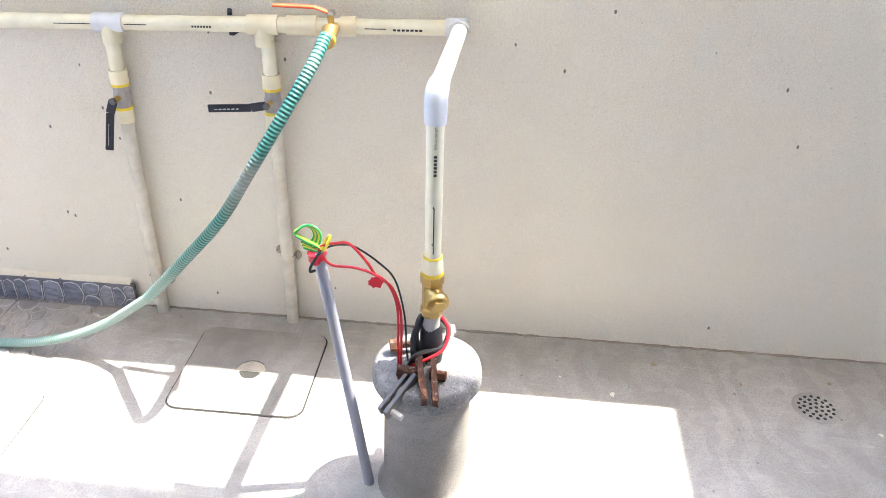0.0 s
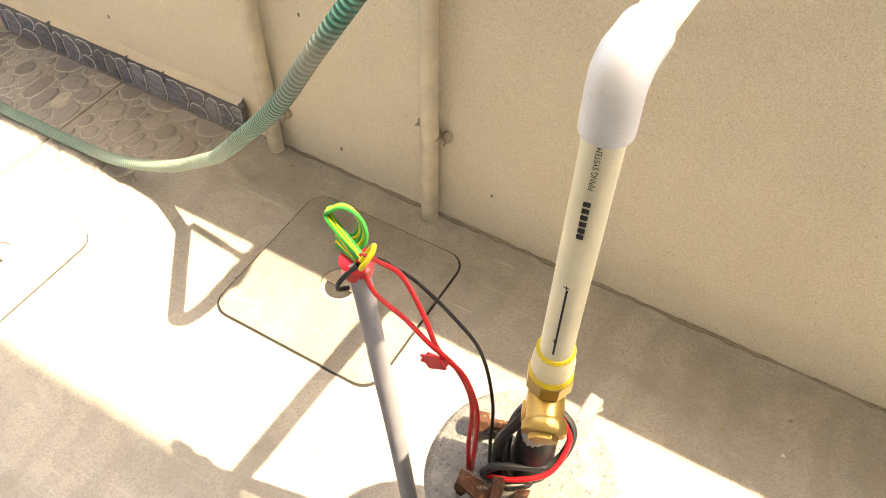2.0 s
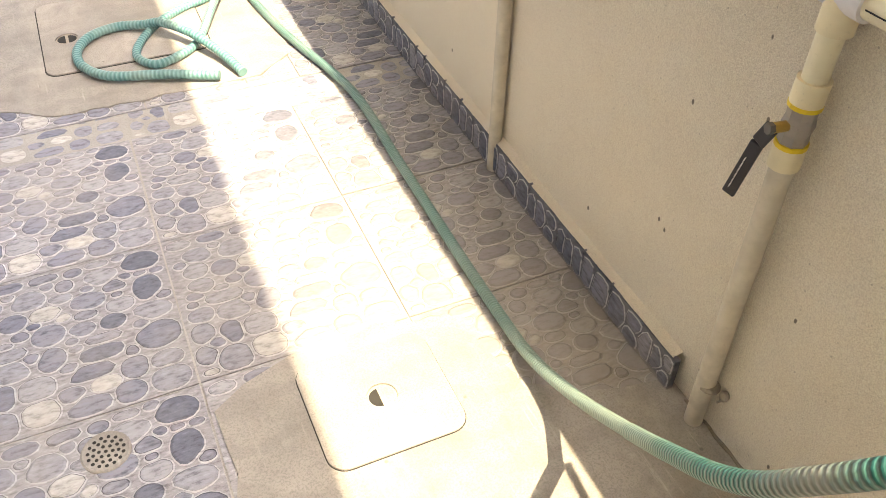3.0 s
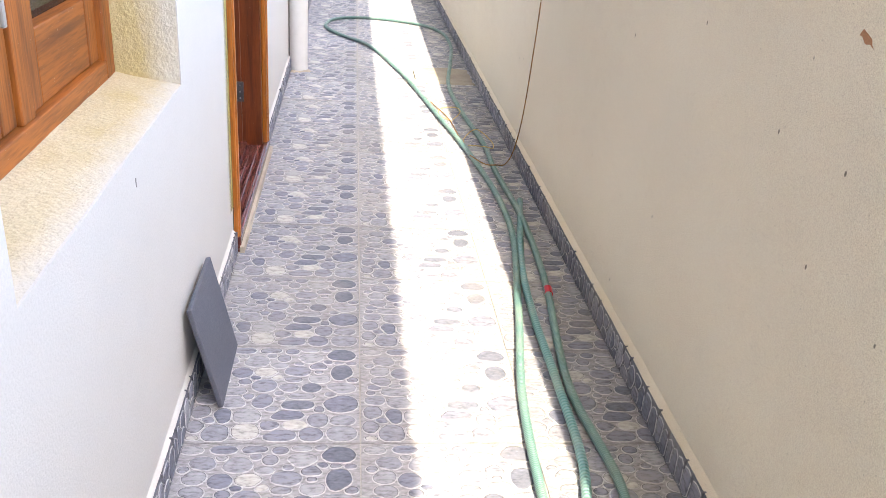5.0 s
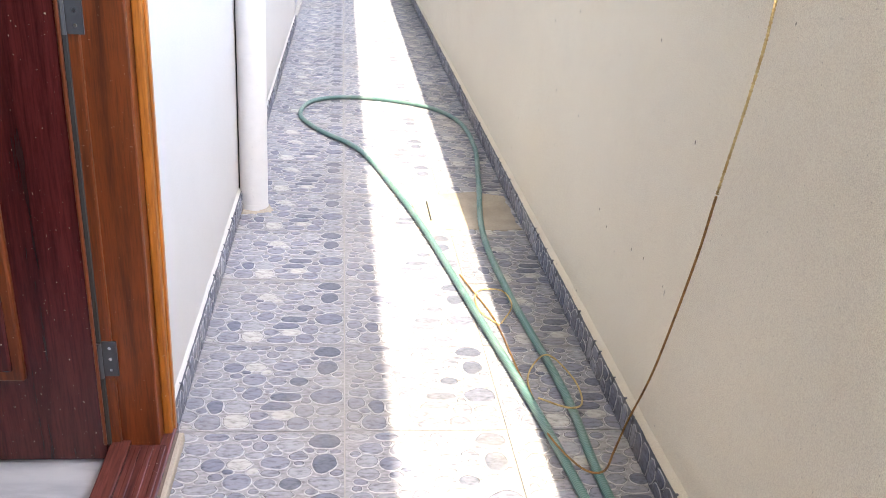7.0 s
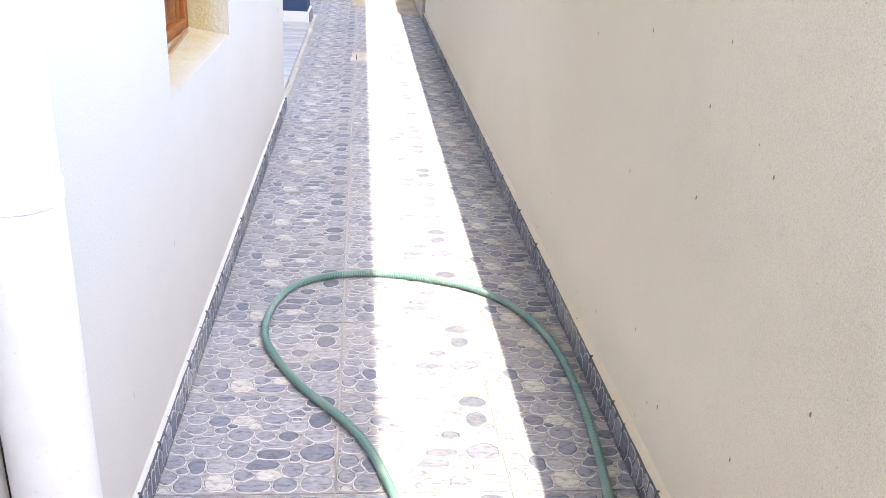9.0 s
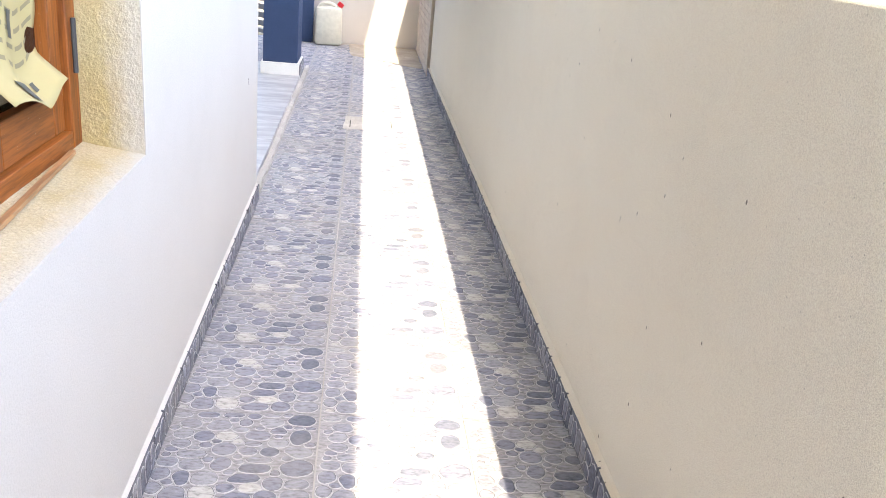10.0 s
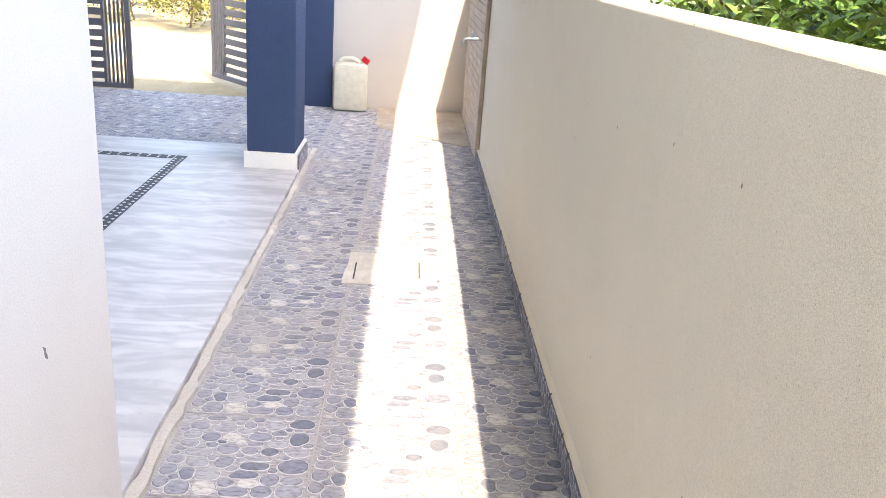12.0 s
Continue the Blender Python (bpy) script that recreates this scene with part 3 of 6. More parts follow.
structure("floor_patch_3", outline_plate(bmesh.new(), ragged([(-0.73, 11.17), (-0.33, 11.19), (-0.33, 11.56), (-0.72, 11.55)], 0.05, 0.004, 7), -0.01, 0.005),
          M_trim, "beige cement patch round a drain cover", "floor")
structure("floor_wash", outline_plate(bmesh.new(), ragged([(-0.02, 13.95), (-0.02, END - 0.004), (-0.77, END - 0.004), (-0.74, 14.5), (-0.42, 14.25), (-0.25, 14.1)], 0.06, 0.012, 8), -0.01, 0.006),
          M_mortar, "damp brown cement washing floor below the tap", "floor")


def inspection_cover(name, x0, x1, y0, y1, hx, hy, label, base=APRON, hr=0.036, gap=0.0035, cement=None):
    """A flush cement lid with a dark joint and a round finger recess with a bar."""
    t = thing(name, label, "cover", ((x0 + x1) / 2, (y0 + y1) / 2, base), group="inspection covers")
    cx, cy = (x0 + x1) / 2, (y0 + y1) / 2
    a, b = (x1 - x0) / 2, (y1 - y0) / 2
    part("joint", outline_plate(bmesh.new(), rounded(-a - gap, a + gap, -b - gap, b + gap, 0.034), -0.004, 0.0006), M_gap, t, "dark open joint")
    bm = bmesh.new()
    rim = rounded(-a, a, -b, b, 0.032)
    hole = [(hx - cx + hr * math.cos(q), hy - cy + hr * math.sin(q)) for q in (2 * math.pi * k / 24 for k in range(24))]
    loops = []
    for pts in (rim, hole):
        vs = [bm.verts.new((x, y, 0.004)) for x, y in pts]
        es = [bm.edges.new((vs[k], vs[(k + 1) % len(vs)])) for k in range(len(vs))]
        loops.append((vs, es))
    bmesh.ops.triangle_fill(bm, use_beauty=True, use_dissolve=False, edges=loops[0][1] + loops[1][1])
    for f in bm.faces:
        if f.normal.z < 0:
            f.normal_flip()
    for vs, _ in loops:
        low = [bm.verts.new((v.co.x, v.co.y, 0.0008)) for v in vs]
        for k in range(len(vs)):
            bm.faces.new((vs[k], vs[(k + 1) % len(vs)], low[(k + 1) % len(vs)], low[k]))
    lid = part("lid", bm, cement or M_cover, t)
    part("recess", lathe(bmesh.new(), [(hr * 0.99, 0.0007), (hr * 0.98, 0.0012)], 24, at=(hx - cx, hy - cy, 0)), M_mortar, lid, "round finger recess")
    for k in (-1, 1):
        half = [(hx - cx + 0.004 * k + k * hr * 0.72 * math.cos(q), hy - cy + hr * 0.72 * math.sin(q)) for q in (radians(-90 + 18 * n) for n in range(11))]
        if k < 0:
            half.reverse()
        # on the yard covers a dark and a pale half paint the half-lit recess
        part("finger_hole", outline_plate(bmesh.new(), half, 0.0011, 0.0016 if k < 0 else 0.0014), M_gap if (k < 0 or cy > 1) else M_mortar, lid, "half-round finger hole, its light and shade put in the colour")
    return t


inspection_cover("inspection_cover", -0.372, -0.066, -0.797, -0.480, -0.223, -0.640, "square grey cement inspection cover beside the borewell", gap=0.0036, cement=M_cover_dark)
inspection_cover("inspection_cover", -0.603, -0.359, -0.201, 0.030, -0.476, -0.086, "small sunlit cement inspection cover near the hose", hr=0.027, gap=0.0018)
inspection_cover("inspection_cover", -0.912, -0.481, 1.215, 1.637, -0.845, 1.405, "large beige cement inspection cover under a hose coil", hr=0.030)
for i, (x, y) in enumerate(((-0.365, 5.57), (-0.685, 11.32), (-0.405, 11.36))):
    tagged(part("lifting_slot", boxed(x - 0.003, x + 0.003, y - 0.10, y + 0.10, 0.002, 0.0066), M_gap),
           "narrow dark lifting slot in a cement floor patch", "slot", "lifting slots")


def floor_drain(name, x, y, r, z, label):
    t = thing(name, label, "drain", (x, y, z), group="floor drains")
    part("plate", lathe(bmesh.new(), [(r, -0.004), (r, 0.001), (r * 0.93, 0.003), (r * 0.86, 0.0012), (r * 0.84, 0.0010)], 32), M_cement, t, smooth=True)
    rnd = random.Random(2)
    for ring, n in ((0.0, 1), (0.27, 6), (0.5, 11), (0.71, 15)):
        for k in range(n):
            q = 2 * math.pi * k / n + ring * 3
            o = part("hole", lathe(bmesh.new(), [(r * 0.078, 0.0), (r * 0.078, 0.0016)], 8, at=(r * ring * math.cos(q), r * ring * math.sin(q), 0)), M_gap, t)
    return t


floor_drain("floor_drain", -0.185, -1.984, 0.055, APRON, "round perforated grey floor drain in the cement yard")
floor_drain("floor_drain", -0.927, -0.010, 0.040, 0.003, "small round perforated floor drain among pebble tiles")

# crumbly dark joint where the yard floor meets the wall
structure("trim_yard", outline_plate(bmesh.new(), ragged([(WX - 0.006, -4.1), (WX - 0.001, -4.1), (WX - 0.001, -0.30), (WX - 0.007, -0.30)], 0.02, 0.0028, 15), 0.0, APRON + 0.0022), cement_mat("joint_dirt", (0.28, 0.24, 0.195), (0.18, 0.15, 0.12)), "dark crumbly joint along the wall foot", "trim")

# ---- borewell ----
WC = Vector((-0.510, -1.10, 0))
well = thing("borewell", "cement borewell casing with capped top and rusty clamp", "well", (WC.x, WC.y, 0.0))


def uneven_lathe(profile, seg, amp, seed):
    bm = lathe(bmesh.new(), profile, seg)
    for v in bm.verts:
        s = 1 + amp * noise.noise(Vector((v.co.x * 18 + seed, v.co.y * 18, v.co.z * 14)))
        v.co.x *= s
        v.co.y *= s
    return bm


part("casing", uneven_lathe([(0.105, 0.0), (0.092, 0.012), (0.086, 0.04), (0.085, 0.10), (0.084, 0.17), (0.085, 0.24), (0.084, 0.275)], 40, 0.012, 1), M_wellc, well, smooth=True)
cap = part("cap", uneven_lathe([(0.086, 0.262), (0.099, 0.266), (0.104, 0.275), (0.105, 0.292), (0.102, 0.305), (0.094, 0.311), (0.05, 0.313), (0.02, 0.3135)], 44, 0.014, 4), M_cap, well, "pale speckled cement cap", smooth=True)


def flaky(bm, amp, seed):
    """Cuts a piece finer and roughens it, as flaking rust does."""
    bmesh.ops.subdivide_edges(bm, edges=[e for e in bm.edges if e.calc_length() > 0.012], cuts=3, use_grid_fill=True)
    for v in bm.verts:
        p = v.co * 90 + Vector((seed, 0, 0))
        v.co += Vector((noise.noise(p), noise.noise(p + Vector((7, 0, 0))), noise.noise(p + Vector((0, 9, 0))))) * amp
    return bm


for dy, lean in ((0.006, 0.006), (-0.014, -0.002)):
    part("clamp_bar", flaky(bar_between(bmesh.new(), (-0.104, dy - 0.012, 0.298), (-0.030, dy + 0.002 + lean, 0.336), 0.010, 0.046), 0.0045, dy * 900), M_rust, well, "rusty iron clamp bar")
part("clamp_block", flaky(boxed(-0.058, -0.040, 0.006, 0.050, 0.312, 0.334), 0.005, 3), M_rust, well, "rusty clamp block")
part("bolt", tube(bmesh.new(), [(-0.050, -0.040, 0.322), (-0.046, -0.010, 0.322)], 0.010, 6), M_rust, well, "rusty bolt head")
part("bolt", tube(bmesh.new(), [(0.018, 0.070, 0.330), (0.030, 0.030, 0.330)], 0.007, 8), M_rust, well)
part("bolt_nut", tube(bmesh.new(), [(0.018, 0.074, 0.330), (0.024, 0.054, 0.330)], 0.012, 6), M_rust, well, "rusty bolt nut")
part("bolt", tube(bmesh.new(), [(-0.118, 0.052, 0.290), (-0.128, 0.030, 0.284)], 0.006, 8), M_valve, well)
part("side_bracket", bar_between(bmesh.new(), (-0.128, 0.060, 0.286), (-0.055, 0.014, 0.322), 0.009, 0.022, 0.002), M_brk, well, "grey steel wing bracket")
part("side_bracket", bar_between(bmesh.new(), (-0.120, 0.072, 0.288), (-0.050, 0.028, 0.322), 0.008, 0.020, 0.002), M_brk, well)
part("back_lug", bar_between(bmesh.new(), (0.085, -0.03, 0.298), (0.128, -0.034, 0.306), 0.018, 0.012, 0.003), M_wellc, well, "cement-splashed lug")
part("back_lug", bar_between(bmesh.new(), (0.118, -0.043, 0.295), (0.128, -0.028, 0.304), 0.010, 0.010, 0.003), M_wellc, well)

# ---- delivery pipe from the well to the wall ----
RX, RY = -0.500, -1.105
riser = thing("delivery_pipe", "cream plastic delivery pipe with brass check valve", "pipe", (RX, RY, 0.31))


def rz_(z):
    return z - 0.31


part("stub", tube(bmesh.new(), [(-0.006, 0, rz_(0.312)), (0, 0, rz_(0.43))], 0.0165, 18), M_valve, riser, "grey steel stub pipe", smooth=True)
part("tape_wrap", uneven_lathe([(0.022, 0.003), (0.024, 0.02), (0.023, 0.05), (0.021, 0.075), (0.018, 0.085)], 20, 0.16, 7), M_black, riser, "black tape wrapping", smooth=True)
vbm = lathe(bmesh.new(), [(0.019, rz_(0.418)), (0.021, rz_(0.422)), (0.021, rz_(0.434)), (0.0185, rz_(0.438)), (0.0185, rz_(0.485)), (0.022, rz_(0.489)), (0.022, rz_(0.505)), (0.019, rz_(0.508))], 8)
valve = part("check_valve", vbm, M_brass, riser, "yellow brass check valve")
part("side_port", tube(bmesh.new(), [(0, 0, rz_(0.472)), (-0.034, -0.014, rz_(0.467))], 0.0175, 20), M_brass, valve, smooth=True)
part("port_cap", tube(bmesh.new(), [(-0.028, -0.0115, rz_(0.4685)), (-0.030, -0.0125, rz_(0.468)), (-0.0375, -0.0155, rz_(0.466)), (-0.039, -0.016, rz_(0.4655))], 0.0205, 24, radii=[0.0195, 0.0208, 0.0208, 0.019]), M_brass, valve, "round brass port cap", smooth=True)
part("hex_plug", tube(bmesh.new(), [(-0.038, -0.0157, rz_(0.4657)), (-0.0445, -0.018, rz_(0.464))], 0.0135, 6), M_brass, valve, "hexagonal brass plug")
part("thread_seal", lathe(bmesh.new(), [(0.0195, rz_(0.504)), (0.0205, rz_(0.508)), (0.0195, rz_(0.513))], 20), M_tape_y, riser, "yellow thread seal")
part("adapter", lathe(bmesh.new(), [(0.0185, rz_(0.512)), (0.0195, rz_(0.516)), (0.0190, rz_(0.530)), (0.0178, rz_(0.533)), (0.0176, rz_(0.541)), (0.0160, rz_(0.543))], 24), M_fit, riser, smooth=True)
part("thread_seal", lathe(bmesh.new(), [(0.0172, rz_(0.540)), (0.0176, rz_(0.543)), (0.0160, rz_(0.545))], 20), M_tape_y, riser, "yellow thread seal")
rp = part("pipe", tube(bmesh.new(), [(0, 0, rz_(0.54)), (0.002, 0, rz_(0.80))], 0.0146, 24), M_pipe, riser, smooth=True)


def marks_on_pipe(parent, z0, z1, kind, facing, r=0.0146):
    """Printed bars of ink on a standing pipe, facing a way in degrees."""
    q = radians(facing)
    bm = bmesh.new()
    c, s = math.cos(q), math.sin(q)
    n = 1 if kind == "line" else 6
    for k in range(n):
        a, b = z0 + (z1 - z0) * k / n, z0 + (z1 - z0) * (k + (1 if kind == "line" else 0.72)) / n
        w = 0.0009 if kind == "line" else 0.0026
        pts = []
        for dz, dw in ((a, -w), (a, w), (b, w), (b, -w)):
            pts.append(bm.verts.new(((r + 0.0004) * c - dw * s, (r + 0.0004) * s + dw * c, dz)))
        bm.faces.new(pts)
    return part("print", bm, M_ink, parent, "black printed marks")


marks_on_pipe(rp, rz_(0.555), rz_(0.645), "line", 188)
marks_on_pipe(rp, rz_(0.705), rz_(0.745), "text", 190)


def pipe_lettering(words, z0, height, facing, dx=0.0018, r=0.0146):
    """Small printed words that read upwards round a standing pipe."""
    cu = bpy.data.curves.new("lettering", 'FONT')
    cu.body, cu.size, cu.extrude = words, height, 0.0
    tmp = bpy.data.objects.new("lettering_source", cu)
    me = bpy.data.meshes.new_from_object(tmp)
    bpy.data.objects.remove(tmp)
    bm = bmesh.new()
    bm.from_mesh(me)
    for v in bm.verts:
        q = radians(facing) - v.co.y / r
        v.co = Vector((dx + (r + 0.0006) * math.cos(q), (r + 0.0005) * math.sin(q), z0 + v.co.x))
    part("lettering", bm, M_ink, rp, "small black printed words")


pipe_lettering("PIPING SYSTEM", rz_(0.7525), 0.0058, 198)
pipe_lettering("+", rz_(0.5715), 0.011, 199, 0.0002)
pipe_lettering("+", rz_(0.6435), 0.011, 199, 0.0008)
ELZ = 0.842
part("elbow", tube(bmesh.new(), [(0.002, 0, rz_(0.794)), (0.002, 0, rz_(0.829)), (0.0045, 0, rz_(ELZ - 0.006)), (0.014, 0, rz_(ELZ + 0.001)), (0.044, 0, rz_(ELZ))], 0.019, 24,
                   radii=[0.0186, 0.0186, 0.0190, 0.0188, 0.0184]), M_grey_fit, riser, "grey white elbow fitting", smooth=True)
part("cross_pipe", tube(bmesh.new(), [(0.04, 0, rz_(ELZ)), (0.462, -0.002, rz_(0.812))], 0.0150, 24), M_pipe, riser, smooth=True)

# ---- pipes along the boundary wall ----
PX = -0.017


def hz(y):
    return 0.772 + (-y - 0.1) * 0.0345


rail = thing("wall_pipe", "cream plastic water pipe clipped along the boundary wall", "pipe", (PX, 0, 0))


def along(name, y0, y1, r, material, label="", seg=22):
    return part(name, tube(bmesh.new(), [(0, y0, hz(y0)), (0, y1, hz(y1))], r, seg), material, rail, label, smooth=True)


hp = along("pipe", 0.55, -1.085, 0.0165, M_pipe)
for y in (-0.34, -0.683):
    tee = along("tee", y + 0.034, y - 0.034, 0.0215, M_grey_fit if y > -0.5 else M_fit, "grey white tee fitting")
    part("branch", tube(bmesh.new(), [(0, y, hz(y)), (0, y, hz(y) - 0.045)], 0.0212, 20), M_fit, tee, smooth=True)
along("coupling", -0.735, -0.80, 0.0215, M_fit)
along("coupling", -0.852, -0.885, 0.0215, M_fit)
along("end_elbow", -1.075, -1.122, 0.0215, M_grey_fit, "grey white elbow at the wall")
part("end_elbow_neck", tube(bmesh.new(), [(0, -1.105, hz(-1.105)), (-0.045, -1.105, hz(-1.105) + 0.004)], 0.0215, 20), M_grey_fit, rail, smooth=True)
for y0, y1 in ((-0.22, -0.31), (-0.38, -0.43), (-0.905, -0.95)):
    bm = bmesh.new()
    for a, b in ((y0, y1),):
        vs = [bm.verts.new((-0.0169, yy, hz(yy) + dz)) for yy, dz in ((a, -0.001), (a, 0.001), (b, 0.001), (b, -0.001))]
        bm.faces.new(vs)
    part("print", bm, M_ink, hp, "black printed line")
for y0, y1 in ((-0.53, -0.575), (-0.745, -0.785), (-0.965, -1.03)):
    bm = bmesh.new()
    for k in range(7):
        a = y0 + (y1 - y0) * k / 7
        b = a + (y1 - y0) * 0.1
        vs = [bm.verts.new((-0.0169, yy, hz(yy) + dz - 0.002)) for yy, dz in ((a, -0.0022), (a, 0.0022), (b, 0.0022), (b, -0.0022))]
        bm.faces.new(vs)
    part("print", bm, M_ink, hp, "black printed marks")
part("clip", bar_between(bmesh.new(), (0.035, -0.60, hz(-0.6) + 0.024), (0.002, -0.61, hz(-0.6) + 0.021), 0.010, 0.007, 0.002), M_black, rail, "black nail clip")
part("clip", bar_between(bmesh.new(), (0.035, -0.615, hz(-0.6) - 0.022), (0.0, -0.61, hz(-0.6) - 0.021), 0.011, 0.008, 0.002), M_black, rail, "black nail clip")


def drop_pipe(y, z_top, lever_end, label, valve_z=None):
    """A standing pipe at the foot of the wall with a lever valve."""
    t = thing("drop_pipe", label, "pipe", (-0.007, y, 0), group="drop pipes")
    x1 = PX + 0.007
    if valve_z is None:
        part("pipe", tube(bmesh.new(), [(0, 0, 0), (0.002, 0, z_top)], 0.0152, 18), M_dusty, t, smooth=True)
        return t
    vz = valve_z
    part("pipe", tube(bmesh.new(), [(0, 0, 0.0), (x1, 0, vz - 0.05)], 0.0158, 20), M_dusty, t, "dusty lower pipe", smooth=True)
    part("upper_pipe", tube(bmesh.new(), [(x1, 0, vz + 0.045), (x1, 0, z_top)], 0.0158, 20), M_pipe, t, smooth=True)
    for a, b in ((vz - 0.062, vz - 0.030), (vz + 0.030, vz + 0.062)):
        part("union", tube(bmesh.new(), [(x1, 0, a), (x1, 0, b)], 0.0205, 20), M_fit, t, smooth=True)
    for a in (vz - 0.031, vz + 0.025):
        part("thread_seal", tube(bmesh.new(), [(x1, 0, a), (x1, 0, a + 0.006)], 0.0208, 18), M_tape_y, t, "yellow thread seal")
    body = part("valve_body", tube(bmesh.new(), [(x1, 0, vz - 0.026), (x1, 0, vz - 0.012), (x1, 0, vz), (x1, 0, vz + 0.012), (x1, 0, vz + 0.026)], 0.018, 8,
                                   radii=[0.019, 0.018, 0.0205, 0.018, 0.019]), M_valve, t, "grey ball valve body")
    part("stem", tube(bmesh.new(), [(x1 - 0.01, 0, vz), (x1 - 0.036, 0.004, vz)], 0.007, 12), M_brass, body)
    part("nut", tube(bmesh.new(), [(x1 - 0.036, 0.004, vz), (x1 - 0.043, 0.005, vz)], 0.0078, 6), M_brk, body, "dull steel hex nut")
    a = Vector((x1 - 0.034, 0.006, vz))
    b = Vector((x1 - 0.037, 0.012, vz)) + Vector(lever_end)
    mid = a + (b - a) * 0.22 + Vector((0, 0.006, -0.004))
    bm = bar_between(bmesh.new(), a, mid, 0.005, 0.020, 0.002)
    bar_between(bm, mid, b, 0.006, 0.018, 0.002)
    lev = part("lever", bm, M_lever, t, "black dipped lever handle")
    bm = bmesh.new()
    d = (b - mid)
    for k in range(6):
        p = mid + d * (0.3 + 0.1 * k)
        e = d.normalized() * 0.003
        bar_between(bm, p - e + Vector((-0.0062, 0, 0)), p + e + Vector((-0.0062, 0, 0)), 0.004, 0.0008)
    part("print", bm, M_grey_fit, lev, "small grey printed marks")
    return t


drop_pipe(-0.338, hz(-0.34) - 0.03, (-0.004, 0.022, -0.12), "cream drop pipe with closed-down black lever valve", 0.612)
drop_pipe(-0.690, hz(-0.683) - 0.03, (-0.004, 0.125, -0.012), "cream drop pipe with sideways black lever valve", 0.622)
drop_pipe(0.425, hz(0.42) - 0.012, None, "dusty cream drop pipe on the boundary wall")
for y, z in ((-0.69, 0.209), (-0.345, 0.106)):
    part("joint_lump", sphere(bmesh.new(), (-0.007, y, z), 0.019, 12, (0.95, 1, 0.35)), M_mortar, wall_boundary, "cement lump behind the pipe")
    for s_ in (-1, 1):
        part("joint_lump", sphere(bmesh.new(), (0.006, y + 0.024 * s_, z + 0.006 * s_), 0.009, 10, (1, 1.0, 1.3)), M_mortar, wall_boundary)
        part("clip_nail", tube(bmesh.new(), [(0.008, y + 0.026 * s_, z + 0.008 * s_), (-0.010, y + 0.027 * s_, z + 0.010 * s_)], 0.002, 8), M_mortar, wall_boundary, "dusty nail head")

# hose tap on the wall pipe
TY = -0.842
tap = thing("hose_tap", "brass hose tap with an orange lever on the wall pipe", "tap", (PX, TY, hz(TY)))
part("spout", tube(bmesh.new(), [(-0.012, 0, 0), (-0.06, -0.004, 0.012), (-0.115, -0.012, 0.022)], 0.0115, 16), M_brass, tap, smooth=True)
part("hose_end", tube(bmesh.new(), [(-0.105, -0.010, 0.021), (-0.150, -0.012, 0.010)], 0.0155, 16, radii=[0.0165, 0.0145]), M_brass, tap, "ribbed brass hose tail", smooth=True)
part("hose_clip", tube(bmesh.new(), [(-0.136, -0.0115, 0.0135), (-0.146, -0.012, 0.011)], 0.0165, 16), M_tape_y, tap, "yellow tape round the hose end", smooth=True)
part("stem", tube(bmesh.new(), [(-0.075, -0.006, 0.02), (-0.078, -0.006, 0.048)], 0.007, 10), M_brass, tap)
bm = bar_between(bmesh.new(), (-0.080, -0.012, 0.047), (-0.074, 0.025, 0.058), 0.014, 0.004, 0.0015)
bar_between(bm, (-0.074, 0.025, 0.058), (-0.066, 0.115, 0.056), 0.016, 0.005, 0.002)
part("lever", bm, M_orange, tap, "orange dipped lever")
part("nut", tube(bmesh.new(), [(-0.079, -0.008, 0.046), (-0.080, -0.008, 0.054)], 0.009, 6), M_steel, tap)

# ---- hoses ----
HR = 0.0115
hose = thing("garden_hose", "green ribbed garden hose from tap along passage", "hose", (0, 0, 0))
tube_ob("striped_end", [(-0.162, -0.853, 0.822), (-0.215, -0.835, 0.778), (-0.272, -0.790, 0.700), (-0.308, -0.720, 0.585), (-0.308, -0.646, 0.470), (-0.266, -0.520, 0.320), (-0.228, -0.420, 0.205)],
        HR + 0.001, M_stripe, hose, "white and green spiral hose")
zf = HR + 0.003
tube_ob("run", [(-0.228, -0.420, 0.205), (-0.212, -0.280, 0.100), (-0.213, -0.140, 0.042), (-0.206, 0.0, zf), (-0.207, 0.2, zf), (-0.205, 0.5, zf), (-0.205, 0.85, zf), (-0.280, 1.20, zf),
                (-0.322, 1.54, zf), (-0.328, 1.80, zf), (-0.305, 2.30, zf), (-0.232, 2.78, zf), (-0.155, 3.40, zf), (-0.196, 4.05, zf), (-0.320, 4.85, zf), (-0.400, 5.35, zf),
                (-0.482, 5.745, zf), (-0.627, 6.286, zf), (-0.823, 6.584, zf), (-0.930, 6.863, zf), (-0.857, 7.165, zf), (-0.601, 7.262, zf), (-0.250, 7.138, zf),
                (-0.085, 6.852, zf), (-0.060, 6.409, zf), (-0.118, 5.875, zf), (-0.182, 5.342, zf), (-0.172, 4.85, zf), (-0.125, 4.30, zf), (-0.125, 3.95, zf), (-0.100, 3.45, zf),
                (-0.115, 2.96, zf), (-0.160, 2.55, zf), (-0.172, 2.32, zf), (-0.145, 2.00, zf), (-0.195, 1.79, zf)], HR, M_hose, hose, n=8)
